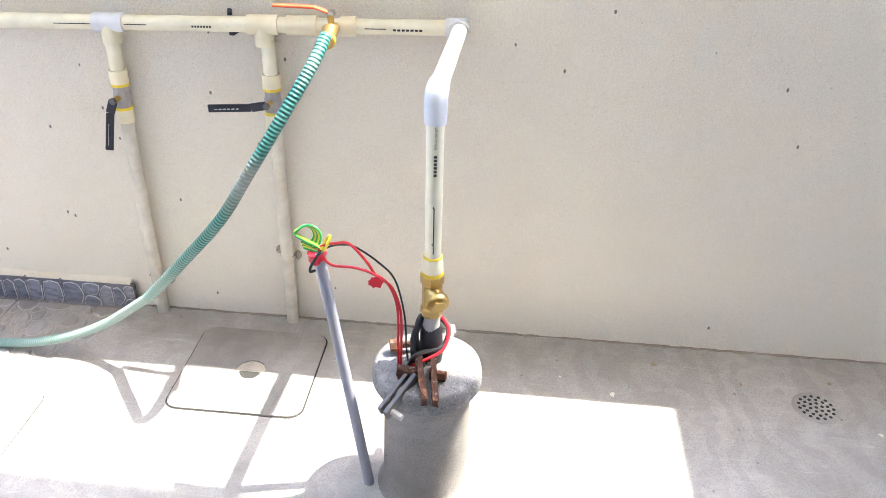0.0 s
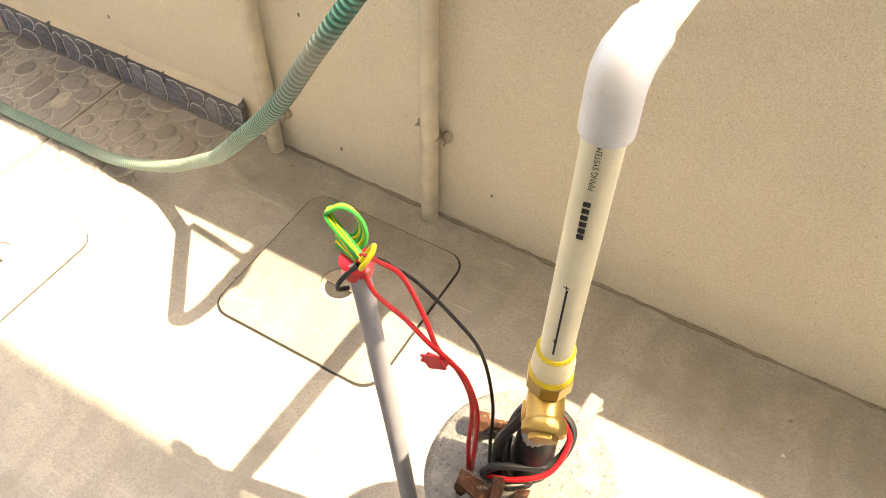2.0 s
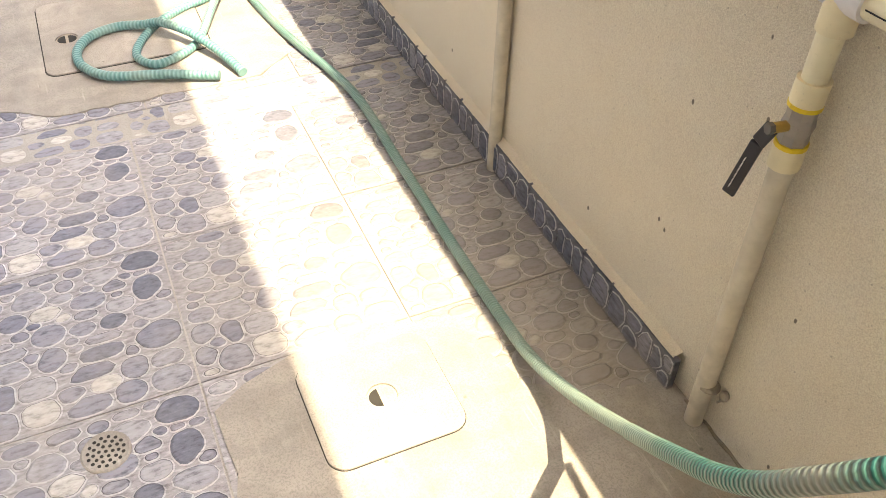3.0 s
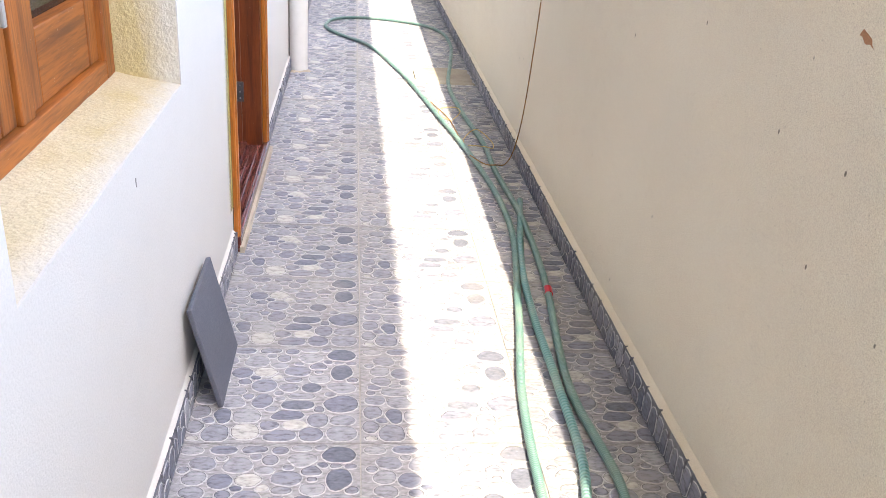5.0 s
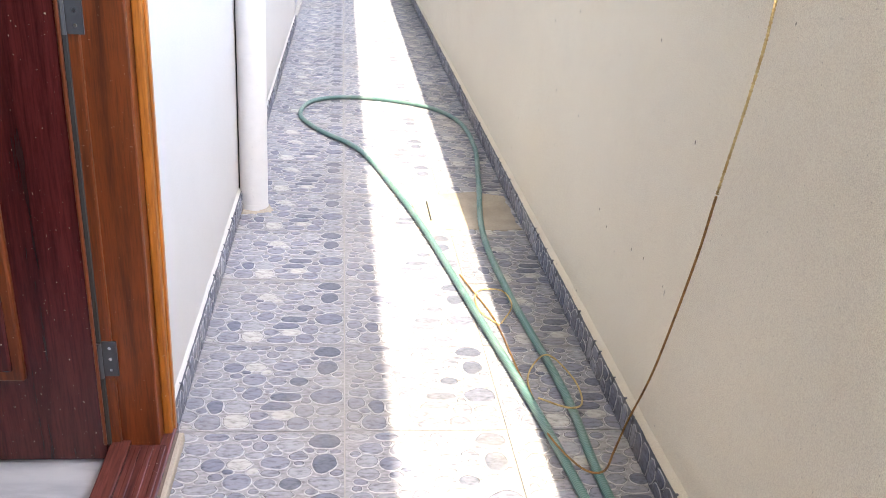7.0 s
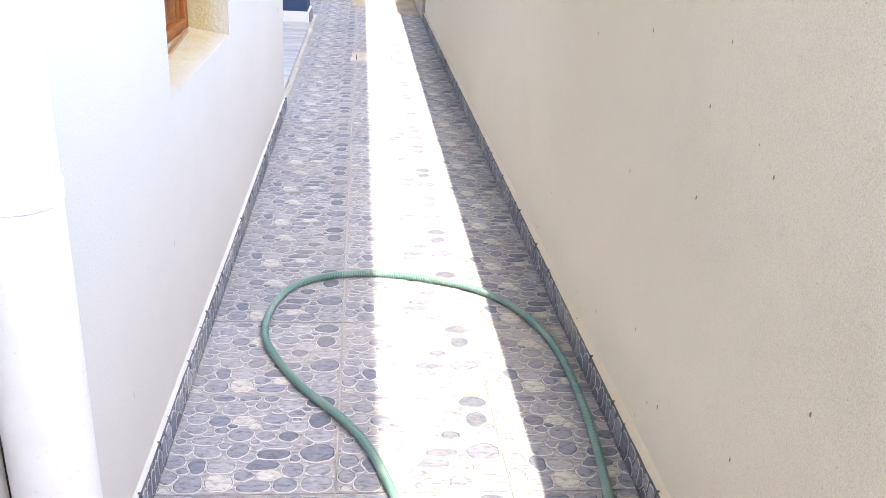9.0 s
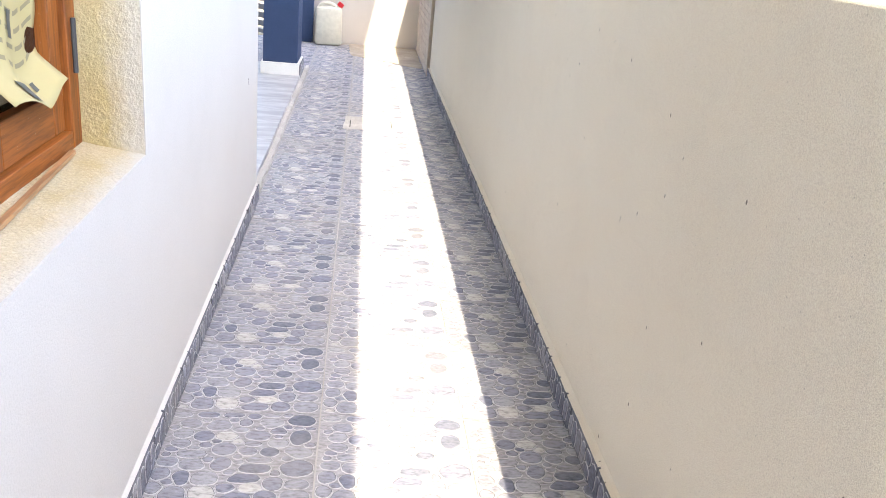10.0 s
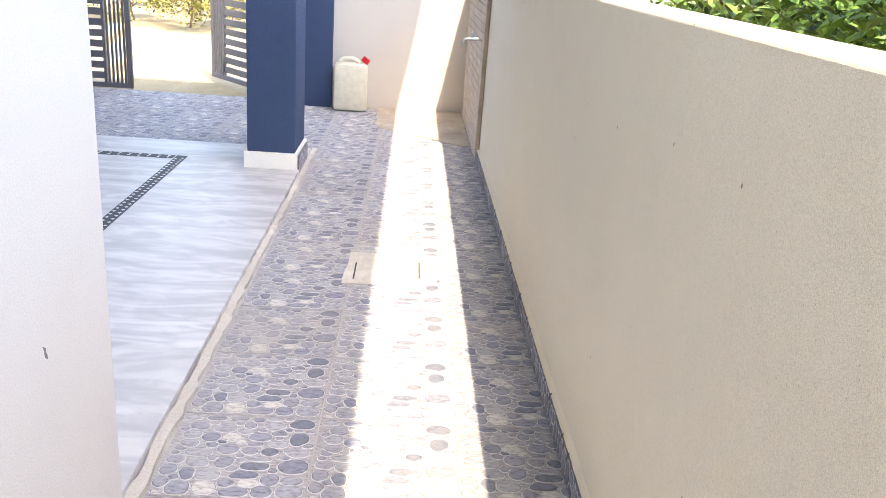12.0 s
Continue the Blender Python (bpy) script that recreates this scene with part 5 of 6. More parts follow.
# ---- veranda ----
def marble():
    m = mat("grey_veined_marble", (0.62, 0.61, 0.62), 0.42, spec=0.35)
    v = coords(m, (0.8, 1.7, 1.0))
    warp = node(m, "ShaderNodeTexNoise", Scale=1.3, Detail=3.0)
    link(m, v, warp.inputs["Vector"])
    vv = node(m, "ShaderNodeVectorMath")
    vv.operation = 'MULTIPLY_ADD'
    vv.inputs[1].default_value = (0.9, 0.9, 0.9)
    link(m, warp.outputs["Color"], vv.inputs[0])
    link(m, v, vv.inputs[2])
    n = noise_tex(m, vv.outputs[0], 2.0, 2.0, 0.45)
    f = noise_tex(m, vv.outputs[0], 7.0, 6.0, 0.6)
    c = ramp(m, n, [(0.36, (0.36, 0.35, 0.37)), (0.45, (0.50, 0.488, 0.498)), (0.50, (0.41, 0.40, 0.42)), (0.56, (0.54, 0.528, 0.535)), (0.62, (0.44, 0.43, 0.45)), (0.70, (0.53, 0.52, 0.528))])
    c = mix(m, ramp(m, f, [(0.40, (0.55, 0.55, 0.55)), (0.55, (0, 0, 0))]), c, (0.36, 0.35, 0.37))
    # thin wavy veins that run across the slabs
    w = node(m, "ShaderNodeTexWave", Scale=1.5, Distortion=15.0, Detail=4.0, Detail_Scale=0.55, Detail_Roughness=0.6)
    w.bands_direction = 'Y'
    link(m, coords(m, (0.55, 1.0, 1.0)), w.inputs["Vector"])
    c = mix(m, ramp(m, w.outputs["Fac"], [(0.02, (0.5, 0.5, 0.5)), (0.12, (0.15, 0.15, 0.15)), (0.28, (0, 0, 0))]), c, (0.36, 0.34, 0.36))
    c = mix(m, ramp(m, w.outputs["Fac"], [(0.80, (0, 0, 0)), (0.97, (0.4, 0.4, 0.4))]), c, (0.60, 0.585, 0.58))
    link(m, c, bsdf(m).inputs["Base Color"])
    link(m, bump(m, noise_tex(m, coords(m), 60.0), 0.03, 0.002), bsdf(m).inputs["Normal"])
    return m


M_marble = marble()
VZ = 0.030
bpy.data.objects["floor_house"].data.materials[0] = M_marble
structure("floor_veranda", boxed(-4.38, -1.138, HY1 + 0.003, 13.50, -0.05, VZ, 0.003), M_marble, "polished grey white veined marble veranda floor", "floor")
structure("trim_veranda", outline_plate(bmesh.new(), ragged([(-1.136, HY1), (-1.100, HY1), (-1.103, 11.0), (-1.108, 12.8), (-1.108, 13.60), (-1.136, 13.60)], 0.05, 0.007, 12), -0.05, 0.012), M_trim, "rough beige mortar edge of the veranda", "trim")
M_band = mat("band_grey", (0.035, 0.035, 0.045), 0.65)
band = thing("mosaic_band", "dark mosaic band set in marble veranda floor", "floor inlay", (0, 0, VZ), kind="structure")
part("strip", boxed(-1.918, -1.852, 9.70, 13.07, 0.0, 0.002), M_band, band)
part("strip", boxed(-4.3, -1.927, 12.99, 13.07, 0.0, 0.002), M_band, band)
chip = boxed(-0.0072, 0.0072, -0.0072, 0.0072, 0.0, 0.0012)
chip_me = mesh_from(chip, "chip")
chip_me.materials.append(mat("band_white_chip", (0.55, 0.55, 0.56), 0.35))
for k in range(66):
    for s in (-0.018, 0.018):
        o = new("chip", chip_me)
        o.parent = band
        o.matrix_basis = pose(-1.885 + s, 9.74 + k * 0.05 + (0.0125 if s > 0 else -0.0125), 0.0018, 0, 0, 45)
for k in range(30):
    for s in (-0.018, 0.018):
        o = new("chip", chip_me)
        o.parent = band
        o.matrix_basis = pose(-1.96 - k * 0.06, 13.03 + s, 0.0018, 0, 0, 45)


def pillar(name, x0, x1, y0, y1, z0, z1, label, plinth):
    t = thing(name, label, "pillar", ((x0 + x1) / 2, (y0 + y1) / 2, z0), kind="structure")
    a, b = (x1 - x0) / 2, (y1 - y0) / 2
    part("shaft", boxed(-a, a, -b, b, 0.10 if plinth else 0.0, z1 - z0, 0.006), M_blue, t, "dark blue textured paint")
    if plinth:
        part("plinth", boxed(-a - 0.018, a + 0.014, -b - 0.016, b + 0.016, 0.0, 0.10, 0.004), M_slab, t, "white marble plinth")
    return t


pillar("pillar_1", -1.450, -1.163, 12.89, 13.33, VZ, SLAB, "dark blue painted veranda pillar on marble plinth", True)
pillar("pillar_2", -1.66, -1.175, END - 0.10, END + 0.25, 0.0, 2.5, "dark blue painted gate pillar at front wall", False)
pillar("pillar_3", -3.95, -3.66, END - 0.10, END + 0.25, 0.0, 2.5, "dark blue painted gate pillar", False)


def gate_leaf(name, at, rz, width, label, bars_right):
    t = thing(name, label, "gate", at, rz, "gate leaves")
    H = 1.75
    for x0, x1 in ((0.0, 0.045), (width - 0.045, width)):
        part("stile", boxed(x0, x1, -0.02, 0.02, 0.0, H, 0.003), M_gate, t)
    for z in (0.0, H - 0.045):
        part("rail", boxed(0.045, width - 0.045, -0.02, 0.02, z, z + 0.045, 0.003), M_gate, t)
    xb = width - 0.045 - 0.19 if bars_right else 0.045 + 0.19
    part("mid_stile", boxed(xb - 0.012, xb + 0.012, -0.018, 0.018, 0.045, H - 0.045, 0.002), M_gate, t)
    s0, s1 = (0.045, xb - 0.012) if bars_right else (xb + 0.012, width - 0.045)
    z = 0.075
    while z < H - 0.12:
        part("slat", boxed(s0, s1, -0.008, 0.008, z, z + 0.062, 0.002), M_gate, t)
        z += 0.092
    b0, b1 = (xb + 0.012, width - 0.045) if bars_right else (0.045, xb - 0.012)
    for i in range(5):
        x = b0 + (b1 - b0) * (i + 0.5) / 5
        part("bar", boxed(x - 0.009, x + 0.009, -0.010, 0.010, 0.045, H - 0.045, 0.002), M_gate, t)
    hx = width - 0.022
    part("handle", tube(bmesh.new(), [(hx, -0.02, 0.80), (hx, -0.05, 0.81), (hx, -0.05, 0.95), (hx, -0.02, 0.96)], 0.008, 8), M_steel, t, "steel pull handle")
    return t


gate_leaf("gate_leaf", (-3.655, END + 0.20, 0.0), 2.0, 0.675, "dark grey slatted metal gate leaf standing closed", True)
gate_leaf("gate_leaf", (-1.68, END + 0.28, 0.0), 130.0, 1.28, "dark grey slatted metal gate leaf standing open", True)

# jerry can
can = thing("jerry_can", "dusty white plastic jerry can with red cap", "can", (-1.003, 15.185, 0.004), 3.0)
bm = boxed(-0.148, 0.148, -0.10, 0.10, 0.0, 0.40, 0.035)
for v in bm.verts:
    if v.co.z > 0.33:
        v.co.x *= 0.95
part("body", bm, M_jerry, can, smooth=True)
part("handle", tube(bmesh.new(), spline([(-0.105, 0, 0.395), (-0.07, 0, 0.43), (0.0, 0, 0.437), (0.05, 0, 0.42), (0.07, 0, 0.395)], 5), 0.020, 10), M_jerry, can, smooth=True)
neck = part("neck", tube(bmesh.new(), [(0.095, 0, 0.385), (0.118, 0, 0.420)], 0.03, 16), M_jerry, can, smooth=True)
part("cap", tube(bmesh.new(), [(0.110, 0, 0.410), (0.137, 0, 0.448)], 0.034, 16), M_cap_red, can, "red screw cap", smooth=True)

# wall tap at the front corner
wt = thing("bib_tap", "chrome bib tap on the stone-clad wall", "tap", (WX - 0.026, 13.74, 0.80))
part("body", tube(bmesh.new(), [(0, 0, 0), (-0.05, 0, 0.002), (-0.085, 0, 0.0)], 0.013, 14), M_chrome, wt, smooth=True)
part("flange", tube(bmesh.new(), [(0.0, 0, 0), (-0.006, 0, 0)], 0.026, 18), M_chrome, wt)
part("spout", tube(bmesh.new(), spline([(-0.08, 0, 0), (-0.115, 0, -0.004), (-0.13, 0, -0.022), (-0.131, 0, -0.045)], 4), 0.010, 12), M_chrome, wt, smooth=True)
part("bonnet", tube(bmesh.new(), [(-0.068, 0, 0.005), (-0.068, 0, 0.042)], 0.012, 12), M_chrome, wt)
part("handle", bar_between(bmesh.new(), (-0.068, -0.035, 0.050), (-0.068, 0.035, 0.050), 0.014, 0.012, 0.004), M_chrome, wt)


# ---- greenery beyond the walls ----
def leaf_mat(name, a, b):
    m = mat(name, a, 0.55, spec=0.3)
    isl = node(m, "ShaderNodeNewGeometry").outputs["Random Per Island"]
    link(m, ramp(m, isl, [(0.0, b), (0.5, a), (1.0, tuple(min(1, x * 2.1) for x in a))]), bsdf(m).inputs["Base Color"])
    bsdf(m).inputs["Subsurface Weight"].default_value = 0.0
    return m


M_leaves = leaf_mat("green_leaves", (0.085, 0.155, 0.028), (0.018, 0.045, 0.012))
M_dry = leaf_mat("dry_leaves", (0.20, 0.19, 0.05), (0.10, 0.10, 0.03))
M_bark = wood("bark", (0.16, 0.11, 0.075), (0.08, 0.055, 0.04), "z", 0.9)


def tree(name, at, height, spread, leaves, seed, label, low=0.3, mtl=None, thick=1.0):
    t = thing(name, label, "tree", at, group="trees beyond the wall")
    rnd = random.Random(seed)
    bm = bmesh.new()
    tips = []
    tube(bm, spline([(0, 0, -0.05), (0.05, 0.03, height * 0.25), (0.0, 0.08, height * 0.55)], 4), 0.05, 9, radii=[(0.07 - 0.005 * i) * thick for i in range(9)])
    for k in range(11):
        q = rnd.uniform(0, 6.28)
        z0 = height * rnd.uniform(0.12, 0.55)
        e = Vector((math.cos(q) * spread * rnd.uniform(0.5, 1.0), math.sin(q) * spread * rnd.uniform(0.5, 1.0), z0 + height * rnd.uniform(0.05, 0.45)))
        tube(bm, spline([(0, 0.04, z0), e * 0.5 + Vector((0, 0, z0 * 0.5 + 0.06)), e], 3), 0.02, 6, radii=[(0.028 - 0.0035 * i) * thick for i in range(7)])
        tips += [e, e * 0.7 + Vector((0, 0, z0 * 0.3))]
    part("trunk", bm, M_bark, t, smooth=True)
    for _ in range(14):
        q = rnd.uniform(0, 6.28)
        tips.append(Vector((math.cos(q) * spread * rnd.uniform(0.3, 1.0), math.sin(q) * spread * rnd.uniform(0.3, 1.0), height * rnd.uniform(low, 1.0))))
    bm = bmesh.new()
    for i in range(leaves):
        c = rnd.choice(tips) + Vector((rnd.gauss(0, 0.17), rnd.gauss(0, 0.17), rnd.gauss(0, 0.14))) * spread * 0.8
        if c.z < 0.02:
            continue
        s = rnd.uniform(0.020, 0.045)
        R = Euler((rnd.uniform(-0.9, 0.9), rnd.uniform(-0.9, 0.9), rnd.uniform(0, 6.28))).to_matrix()
        vs = [bm.verts.new(c + R @ Vector(p) * s) for p in ((-1, 0, 0), (-0.3, -0.42, 0.10), (0.5, -0.34, 0.08), (1, 0, -0.08), (0.5, 0.34, 0.08), (-0.3, 0.42, 0.10))]
        bm.faces.new(vs)
    part("crown", bm, mtl or M_leaves, t, "dense green leaves" if mtl is None else "dry yellow green leaves")
    return t


first = tree("tree", (1.55, 9.2, -0.06), 2.3, 1.0, 6500, 11, "leafy green bush tree beyond the boundary wall")
for x, y, r in ((1.75, 10.9, 70), (1.6, 12.6, 160), (2.0, 14.4, 230), (2.9, 10.0, 300), (3.0, 12.0, 20), (1.7, 7.6, 120), (3.0, 8.4, 200)):
    copy_thing(first, pose(x, y, -0.06, 0, 0, r))
bush = tree("shrub", (-4.1, 21.9, -0.06), 1.2, 0.9, 4200, 21, "dry yellow green shrub in sunny sand", 0.05, M_dry, 0.3)
for x, y, r in ((-3.3, 22.9, 80), (-5.2, 22.6, 170), (-6.6, 23.6, 250), (-4.6, 24.6, 30), (-3.6, 25.8, 110), (-5.8, 26.0, 200)):
    copy_thing(bush, pose(x, y, -0.06, 0, 0, r))


# ---- small litter on the yard floor ----
M_chip = mat("dry_chip", (0.30, 0.24, 0.16), 0.9)
M_pale = mat("pale_chip", (0.62, 0.58, 0.50), 0.9)
rnd = random.Random(5)
for k in range(16):
    x, y = rnd.uniform(-0.45, -0.05), rnd.uniform(-2.4, -1.2)
    if abs(x + 0.185) < 0.07 and abs(y + 1.984) < 0.07:
        continue
    w = rnd.uniform(0.003, 0.008)
    o = part("floor_chip", outline_plate(bmesh.new(), ragged([(-w, -w * 0.6), (w * 1.3, -w * 0.4), (w, w * 0.7), (-w * 0.5, w)], 0.004, w * 0.15, k), 0.0, 0.002), M_chip if k % 3 else M_pale, None, m=pose(x, y, APRON, 0, 0, rnd.uniform(0, 360)))
    tagged(o, "tiny dry chip lying on cement floor", "litter", "floor chips")


# ---- floor tiles, each with its pressed pebble pattern ----
LINE = 6              # slot of the dark line between a stone and its rim


def pebble(bm, u, v, radii, tone, rnd, size, lift=0.0032, limit=0.996):
    """One low stone with a thin pale rim and a dark crevice line, standing a little proud of the tile; radii go round it."""
    seg = len(radii)

    def ring(k, z):
        out = []
        for i, r in enumerate(radii):
            t = 2 * math.pi * i / seg
            out.append(bm.verts.new((min(max(u + math.cos(t) * (r + k), 0.003), 0.997) * size,
                                     min(max(v + math.sin(t) * (r + k), 0.003), limit) * size, z)))
        return out
    line = rnd.choice((0.0012, 0.002, 0.003, 0.0042))
    a, b, c = ring(0.003, 0.0003), ring(-0.0035, 0.0018), ring(-0.014, lift)
    b2, b3 = ring(-0.0035, 0.0012), ring(-0.0036 - line, 0.0014)
    for p, q, mi in ((a, b, 1), (b2, b3, LINE), (b3, c, 2 + tone)):
        for i in range(seg):
            bm.faces.new((p[i], p[(i + 1) % seg], q[(i + 1) % seg], q[i])).material_index = mi
    bm.faces.new(c).material_index = 2 + tone


def packed(sites, seg=14, gap=0.0045, high=1.0, grow=1.4, slack=0.0):
    """Radii round each stone so that neighbours fill the tile: cells of a weighted plan, rounded."""
    out = []
    for n, (u, v, ru, rv) in enumerate(sites):
        radii = []
        for i in range(seg):
            t = 2 * math.pi * i / seg
            c, s = math.cos(t), math.sin(t)
            best = grow / math.sqrt((c / ru) ** 2 + (s / rv) ** 2)
            for m, (p, q, pu, pv) in enumerate(sites):
                if m == n:
                    continue
                d = math.hypot(p - u, q - v)
                if d > 0.5:
                    continue
                ex, ey = (p - u) / d, (q - v) / d
                mine = 1 / math.sqrt((ex / ru) ** 2 + (ey / rv) ** 2)
                other = 1 / math.sqrt((ex / pu) ** 2 + (ey / pv) ** 2)
                cut, along_ = d * mine / (mine + other), c * ex + s * ey
                if along_ > 0.05 and mine + other > slack * d:
                    best = min(best, cut / along_)
            for lim, comp in ((1 - u if c > 0 else u, abs(c)), (high - v if s > 0 else v, abs(s))):
                if comp > 0.05:
                    best = min(best, lim / comp)
            radii.append(best - gap)
        radii = [min(r, 0.25 * radii[i - 1] + 0.5 * r + 0.25 * radii[(i + 1) % seg]) for i, r in enumerate(radii)]
        out.append([max(0.012, r) for r in radii])
    return out


def tile_mesh(seed, size=PITCH - 0.004):
    """The one tile design: eight courses of stones, each with its place, half width, half depth and tone (0 dark to 3 pale)."""
    bm, rnd = bmesh.new(), random.Random(seed)
    outline_plate(bm, [(0, 0), (size, 0), (size, size), (0, size)], -0.012, 0.0)
    courses = [
        [(0.18, 0.08, 0.081, 0.074, 2), (0.35, 0.10, 0.086, 0.070, 3), (0.54, 0.06, 0.106, 0.050, 1), (0.72, 0.07, 0.068, 0.060, 1), (0.90, 0.08, 0.081, 0.072, 2), (0.06, 0.14, 0.050, 0.058, 2)],
        [(0.47, 0.15, 0.061, 0.042, 1), (0.62, 0.16, 0.068, 0.042, 3), (0.755, 0.205, 0.060, 0.066, 2), (0.90, 0.20, 0.074, 0.050, 2)],
        [(0.07, 0.28, 0.053, 0.066, 2), (0.20, 0.24, 0.053, 0.070, 1), (0.34, 0.24, 0.083, 0.066, 2), (0.56, 0.25, 0.122, 0.044, 1)],
        [(0.09, 0.40, 0.062, 0.050, 2), (0.24, 0.38, 0.084, 0.056, 2), (0.41, 0.39, 0.061, 0.070, 1), (0.63, 0.35, 0.126, 0.044, 0), (0.88, 0.365, 0.106, 0.080, 1), (0.65, 0.44, 0.091, 0.030, 2)],
        [(0.22, 0.49, 0.096, 0.042, 2), (0.41, 0.55, 0.071, 0.064, 1), (0.56, 0.53, 0.058, 0.044, 2), (0.70, 0.53, 0.058, 0.048, 0), (0.88, 0.53, 0.093, 0.055, 2), (0.13, 0.60, 0.063, 0.050, 2), (0.29, 0.59, 0.043, 0.032, 1)],
        [(0.26, 0.69, 0.061, 0.056, 1), (0.42, 0.70, 0.081, 0.050, 3), (0.61, 0.71, 0.078, 0.056, 1), (0.75, 0.63, 0.064, 0.048, 2), (0.59, 0.62, 0.056, 0.032, 2), (0.885, 0.70, 0.064, 0.090, 0), (0.12, 0.72, 0.062, 0.056, 2)],
        [(0.34, 0.82, 0.086, 0.060, 2), (0.48, 0.775, 0.062, 0.032, 2), (0.15, 0.83, 0.074, 0.052, 2), (0.51, 0.86, 0.043, 0.043, 2), (0.68, 0.86, 0.081, 0.055, 2), (0.87, 0.90, 0.100, 0.068, 0), (0.74, 0.77, 0.058, 0.044, 2)],
        [(0.25, 0.945, 0.074, 0.036, 1), (0.42, 0.945, 0.074, 0.034, 2), (0.56, 0.94, 0.045, 0.034, 1), (0.68, 0.96, 0.060, 0.026, 2), (0.08, 0.94, 0.062, 0.034, 2)],
    ]
    sites, tones = [], []
    for course in courses:
        for u, v, ru, rv, tone in course:
            sites.append((u + rnd.uniform(-0.004, 0.004), v, ru, rv))
            tones.append(tone)
    # small pale stones in what room is left
    for _ in range(900):
        u, v = rnd.uniform(0.03, 0.97), rnd.uniform(0.03, 0.97)
        if all(math.hypot((u - p) / (ru + 0.030), (v - q) / (rv + 0.020)) > 1.0 for p, q, ru, rv in sites):
            sites.append((u, v, rnd.uniform(0.028, 0.045), rnd.uniform(0.022, 0.034)))
            tones.append(rnd.choice((1, 2, 2, 2, 3)))
    for (u, v, _, _), radii, tone in zip(sites, packed(sites, 18, 0.0028, grow=1.2, slack=0.92), tones):
        pebble(bm, u, v, [r * rnd.uniform(0.97, 1.0) for r in radii], tone, rnd, size)
    me = mesh_from(bm, "pebble_tile")
    for one in (M_tile, M_rim, *M_peb, M_line):
        me.materials.append(one)
    return me


TILE = tile_mesh(4)


def lay_tiles(parent, name, x_left, columns, y_near, rows, skip=lambda x, y: False, drop=0.0):
    rnd = random.Random(columns * 91 + rows)
    for i in range(columns):
        for j in range(rows):
            x, y = x_left + i * PITCH + 0.002, y_near + j * PITCH + 0.002
            if skip(x + PITCH / 2, y + PITCH / 2):
                continue
            ob = new(name, TILE)
            ob.parent = parent
            ob.matrix_basis = pose(x, y, drop + rnd.uniform(-0.0006, 0.0006), rnd.uniform(-0.08, 0.08), rnd.uniform(-0.08, 0.08), rnd.uniform(-0.15, 0.15))


paving = thing("pavement", "grey blue pebble pattern floor tiles along the passage", "pavement", kind="structure")
ROW0 = 2.568 - 4 * PITCH
# passage from the inspection cover to the front wall
lay_tiles(paving, "tile", -0.700 - PITCH, 3, ROW0, 36)
# in front of the veranda, up to the gate
lay_tiles(paving, "tile", -0.700 - 7 * PITCH, 6, 13.52, 5)
# back yard, a second laying, its last row tucked under the passage tiles
YARD0 = -0.182 - 0.143 - PITCH
lay_tiles(paving, "tile", -0.758 - 2 * PITCH, 4, YARD0 + PITCH, 3, lambda x, y: x > -0.2 and y < -0.2)
lay_tiles(paving, "tile", -0.758 - 2 * PITCH, 4, YARD0 + 4 * PITCH, 1, lambda x, y: False, -0.006)


# ---- skirting pieces along both walls ----
def skirting_mesh(seed):
    """A strip cut from the same pebble design, standing against a wall: x along, y up."""
    bm, rnd = bmesh.new(), random.Random(seed)
    L, Hs = PITCH - 0.002, 0.080
    outline_plate(bm, [(0, 0), (L, 0), (L, Hs), (0, Hs)], -0.012, 0.0)
    u, sites = 0.0, []
    while u < 0.985:
        w = min(rnd.uniform(0.075, 0.145), 1 - u)
        if w < 0.05:
            break
        if rnd.random() < 0.75:
            sites.append((u + w / 2, rnd.uniform(0.092, 0.108), w * 0.5, 0.095))
        else:
            sites.append((u + w / 2, 0.05, w * 0.5, 0.05))
            sites.append((u + w / 2 + 0.01, 0.15, w * 0.5, 0.05))
        # sharp bits of grout left standing between the stones
        if rnd.random() < 0.4:
            tip, x = rnd.uniform(0.001, 0.007), (u + w) * L
            box(bm, x - 0.0022, x + 0.0012, Hs - 0.02, Hs + tip, -0.006, 0.0028)
        u += w
    for (a, b, _, _), radii in zip(sites, packed(sites, 12, 0.007, 0.2, 1.5)):
        pebble(bm, a, b, radii, rnd.choice((0, 0, 1, 1, 2)), rnd, L, 0.003, 0.2)
    me = mesh_from(bm, "skirting_tile")
    for one in (M_skirt, M_srim, *M_peb, M_line):
        me.materials.append(one)
    return me


M_skirt = stone_mat("skirting_ground", (0.11, 0.112, 0.14), (0.16, 0.16, 0.19), 0.6)
M_srim = stone_mat("skirting_rim", (0.44, 0.435, 0.46), (0.54, 0.53, 0.55), 0.6)
SK = [skirting_mesh(s) for s in (31, 32, 33)]


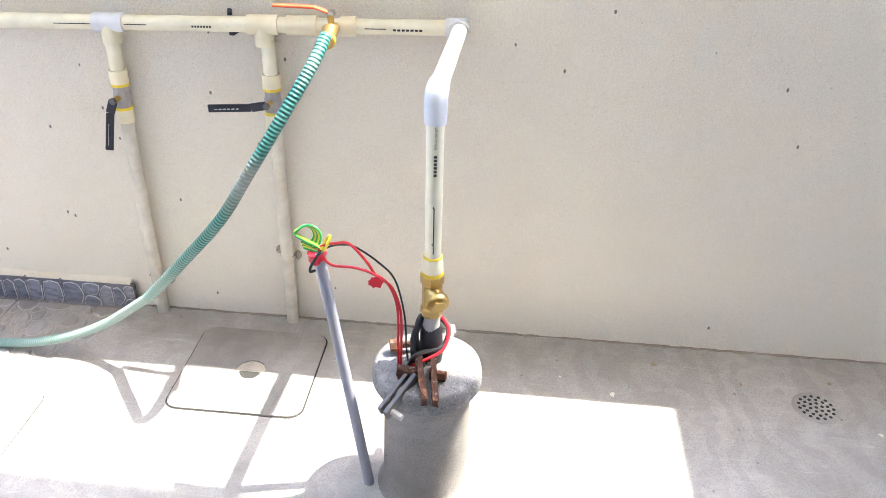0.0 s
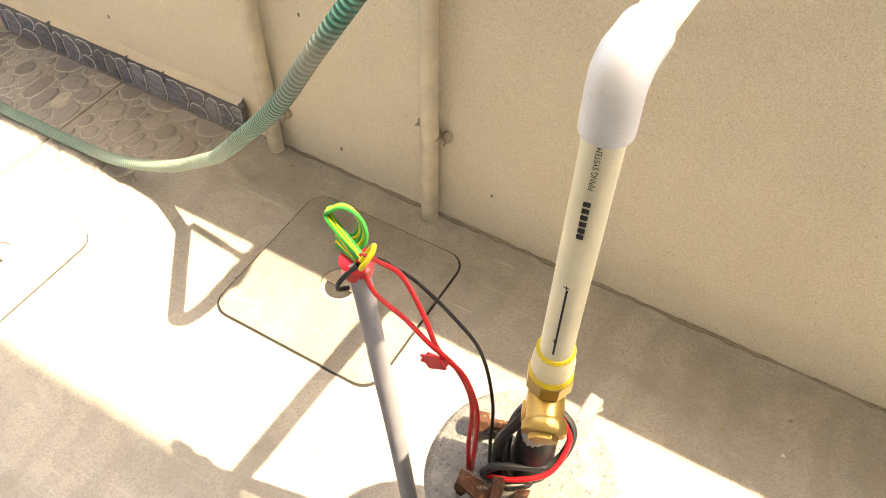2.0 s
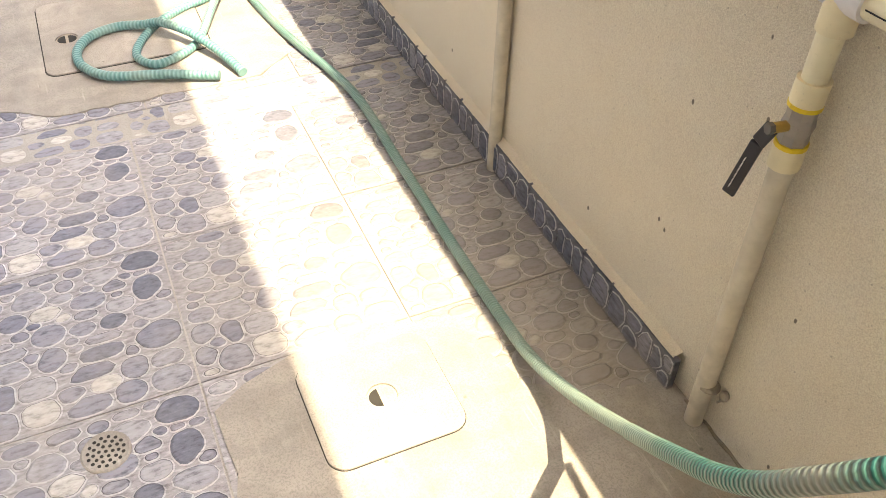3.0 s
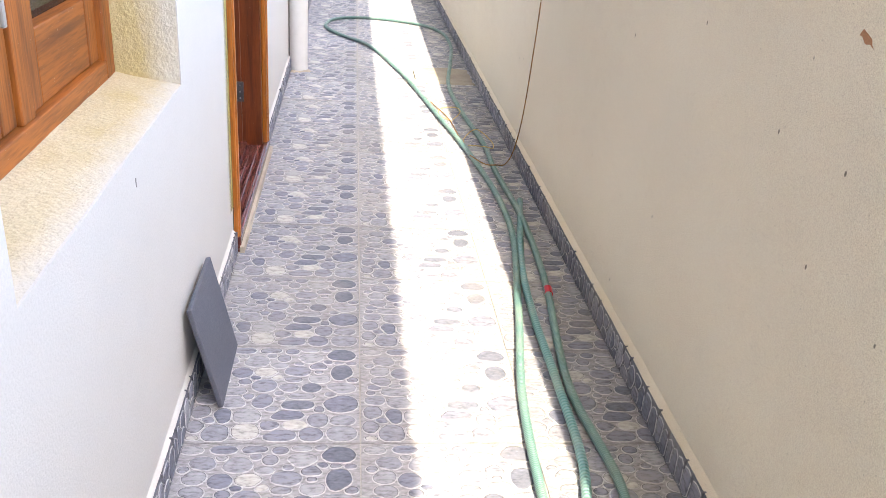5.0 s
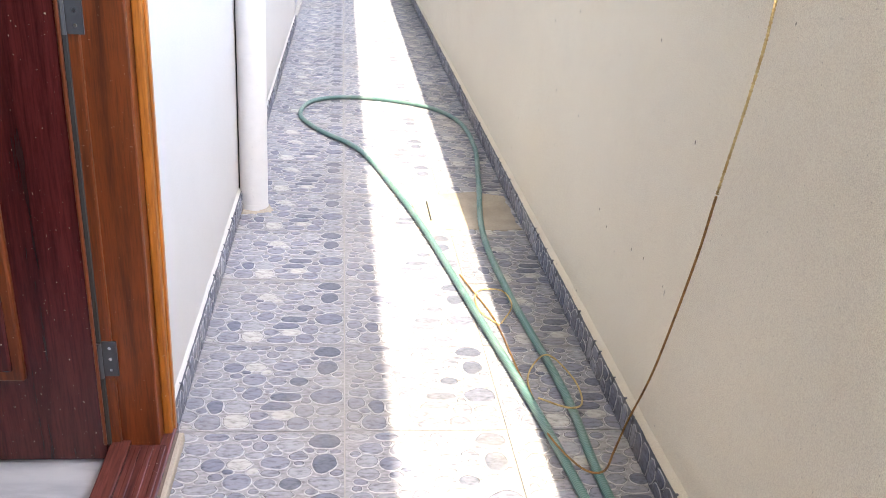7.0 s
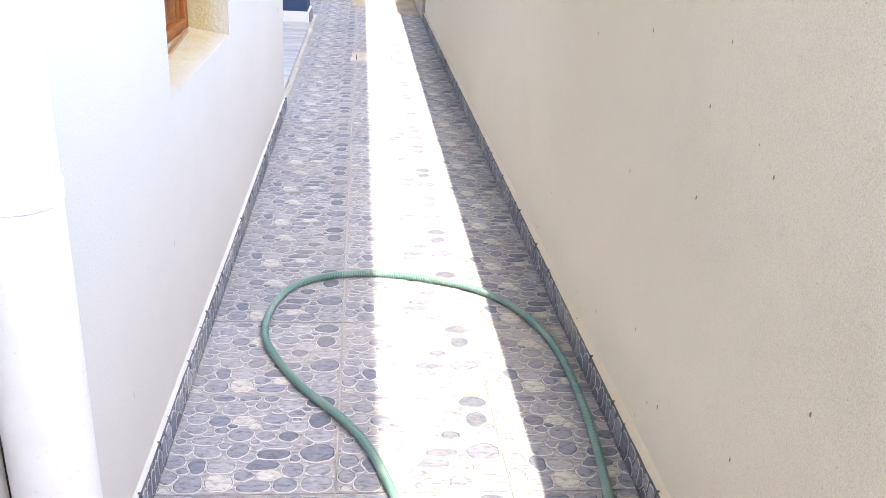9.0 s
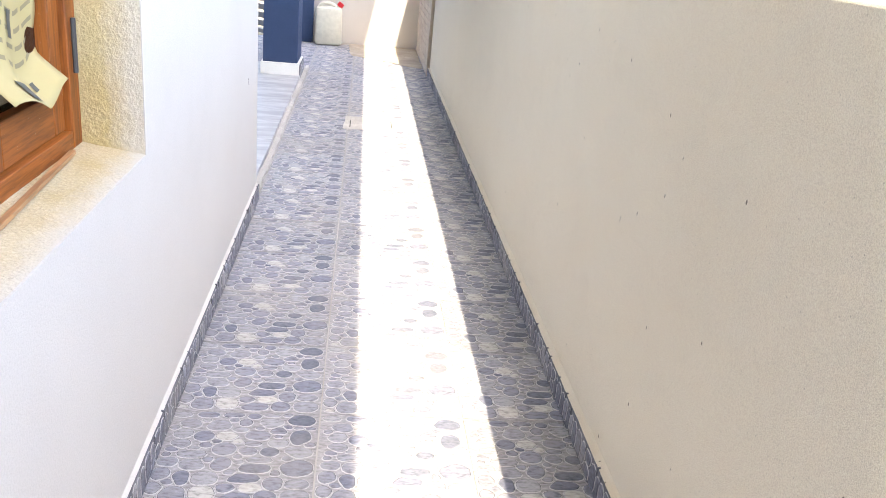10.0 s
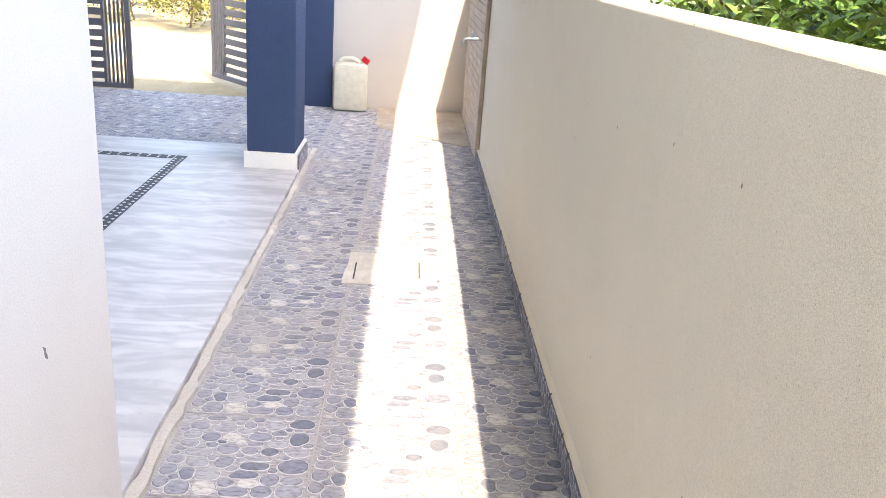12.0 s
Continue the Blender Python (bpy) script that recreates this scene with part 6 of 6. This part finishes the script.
def lay_skirting(name, label, x, turn, y0, y1, mtl, side, depth):
    t = thing(name, label, "baseboard", (x, 0, 0), kind="structure")
    y, k = y0, 0
    while y < y1 - 0.1:
        o = new("skirting_tile", SK[(k * 7 + k // 3) % 3])
        o.parent = t
        L = min(1.0, (y1 - y) / PITCH)
        base = Matrix.Translation((0, y if turn > 0 else y + PITCH * L, 0.0)) @ Matrix.Rotation(radians(90 * turn), 4, 'Z') @ Matrix.Rotation(radians(90), 4, 'X')
        o.matrix_basis = base @ Matrix.Diagonal((L, 1, 1, 1))
        y += PITCH
        k += 1
    # sloping mortar fillet on top, uneven
    bm = bmesh.new()
    n, in_ = int((y1 - y0) / 0.035), min(0.0015, depth * 0.5)
    fy0, fy1 = y0 + 0.012, y1 - 0.004
    rows = []
    for i in range(n + 1):
        yy = fy0 + (fy1 - fy0) * i / n
        w = 0.004 * noise.noise(Vector((yy * 9, x, 0)))
        rows.append([bm.verts.new(p) for p in ((in_ * side, yy, 0.074), ((in_ + 0.001 + abs(w)) * side, yy, 0.0825), ((in_ * 0.5 + depth * 0.5) * side, yy, 0.0845 + w), ((depth + 0.002) * side, yy, 0.089 + w), ((depth + 0.002) * side, yy, 0.07))])
    for A, B in zip(rows, rows[1:]):
        for j in range(4):
            bm.faces.new((A[j], A[j + 1], B[j + 1], B[j]))
    part("fillet", bm, mtl, t, "mortar fillet over the skirting", smooth=True)
    return t


lay_skirting("baseboard_boundary", "dark pebble pattern skirting tiles along the boundary wall", -0.012, -1, -0.27, 13.53, M_wall, 1, WX + 0.012)
lay_skirting("baseboard_house", "dark pebble pattern skirting tiles along the house wall", HX + 0.012, 1, HY0, 3.108, M_white, -1, 0.012)
lay_skirting("baseboard_house_2", "dark pebble pattern skirting tiles beyond the door", HX + 0.012, 1, 4.136, HY1, M_white, -1, 0.012)


# one more piece on the side of the veranda pillar's plinth
side_piece = thing("baseboard_pillar", "pebble pattern skirting tile on the pillar plinth", "baseboard", (-1.136, 12.90, 0.012), kind="structure")
o = new("skirting_tile", SK[1])
o.parent = side_piece
o.matrix_basis = Matrix.Rotation(radians(90), 4, 'Z') @ Matrix.Rotation(radians(90), 4, 'X') @ Matrix.Diagonal((1.0, 1.3, 1, 1))


# ---- split stone cladding behind the tap ----
M_clad = stone_mat("split_stone", (0.44, 0.36, 0.30), (0.56, 0.50, 0.45), 0.8)
clad = thing("wall_cladding", "pale brown split stone cladding on the boundary wall", "cladding", (WX, 0, 0), kind="structure")
part("edge_trim", boxed(-0.030, -0.002, 13.535, 13.562, 0.0, TOP - 0.004, 0.003), M_mortar, clad)
rnd = random.Random(77)
STONES = []
for w in (0.12, 0.18, 0.24):
    me = mesh_from(boxed(-0.012, 0.012, 0.002, w - 0.003, 0.002, 0.058, 0.004), "stone")
    me.materials.append(M_clad)
    STONES.append((w, me))
z = 0.0
while z < TOP - 0.05:
    y = 13.565
    while y < END - 0.125:
        w, me = rnd.choice([s for s in STONES if y + s[0] <= END - 0.001] or STONES[:1])
        o = new("stone", me)
        o.parent = clad
        o.matrix_basis = pose(-0.0135 + rnd.uniform(-0.004, 0.0), y, z)
        y += w
    z += 0.0605
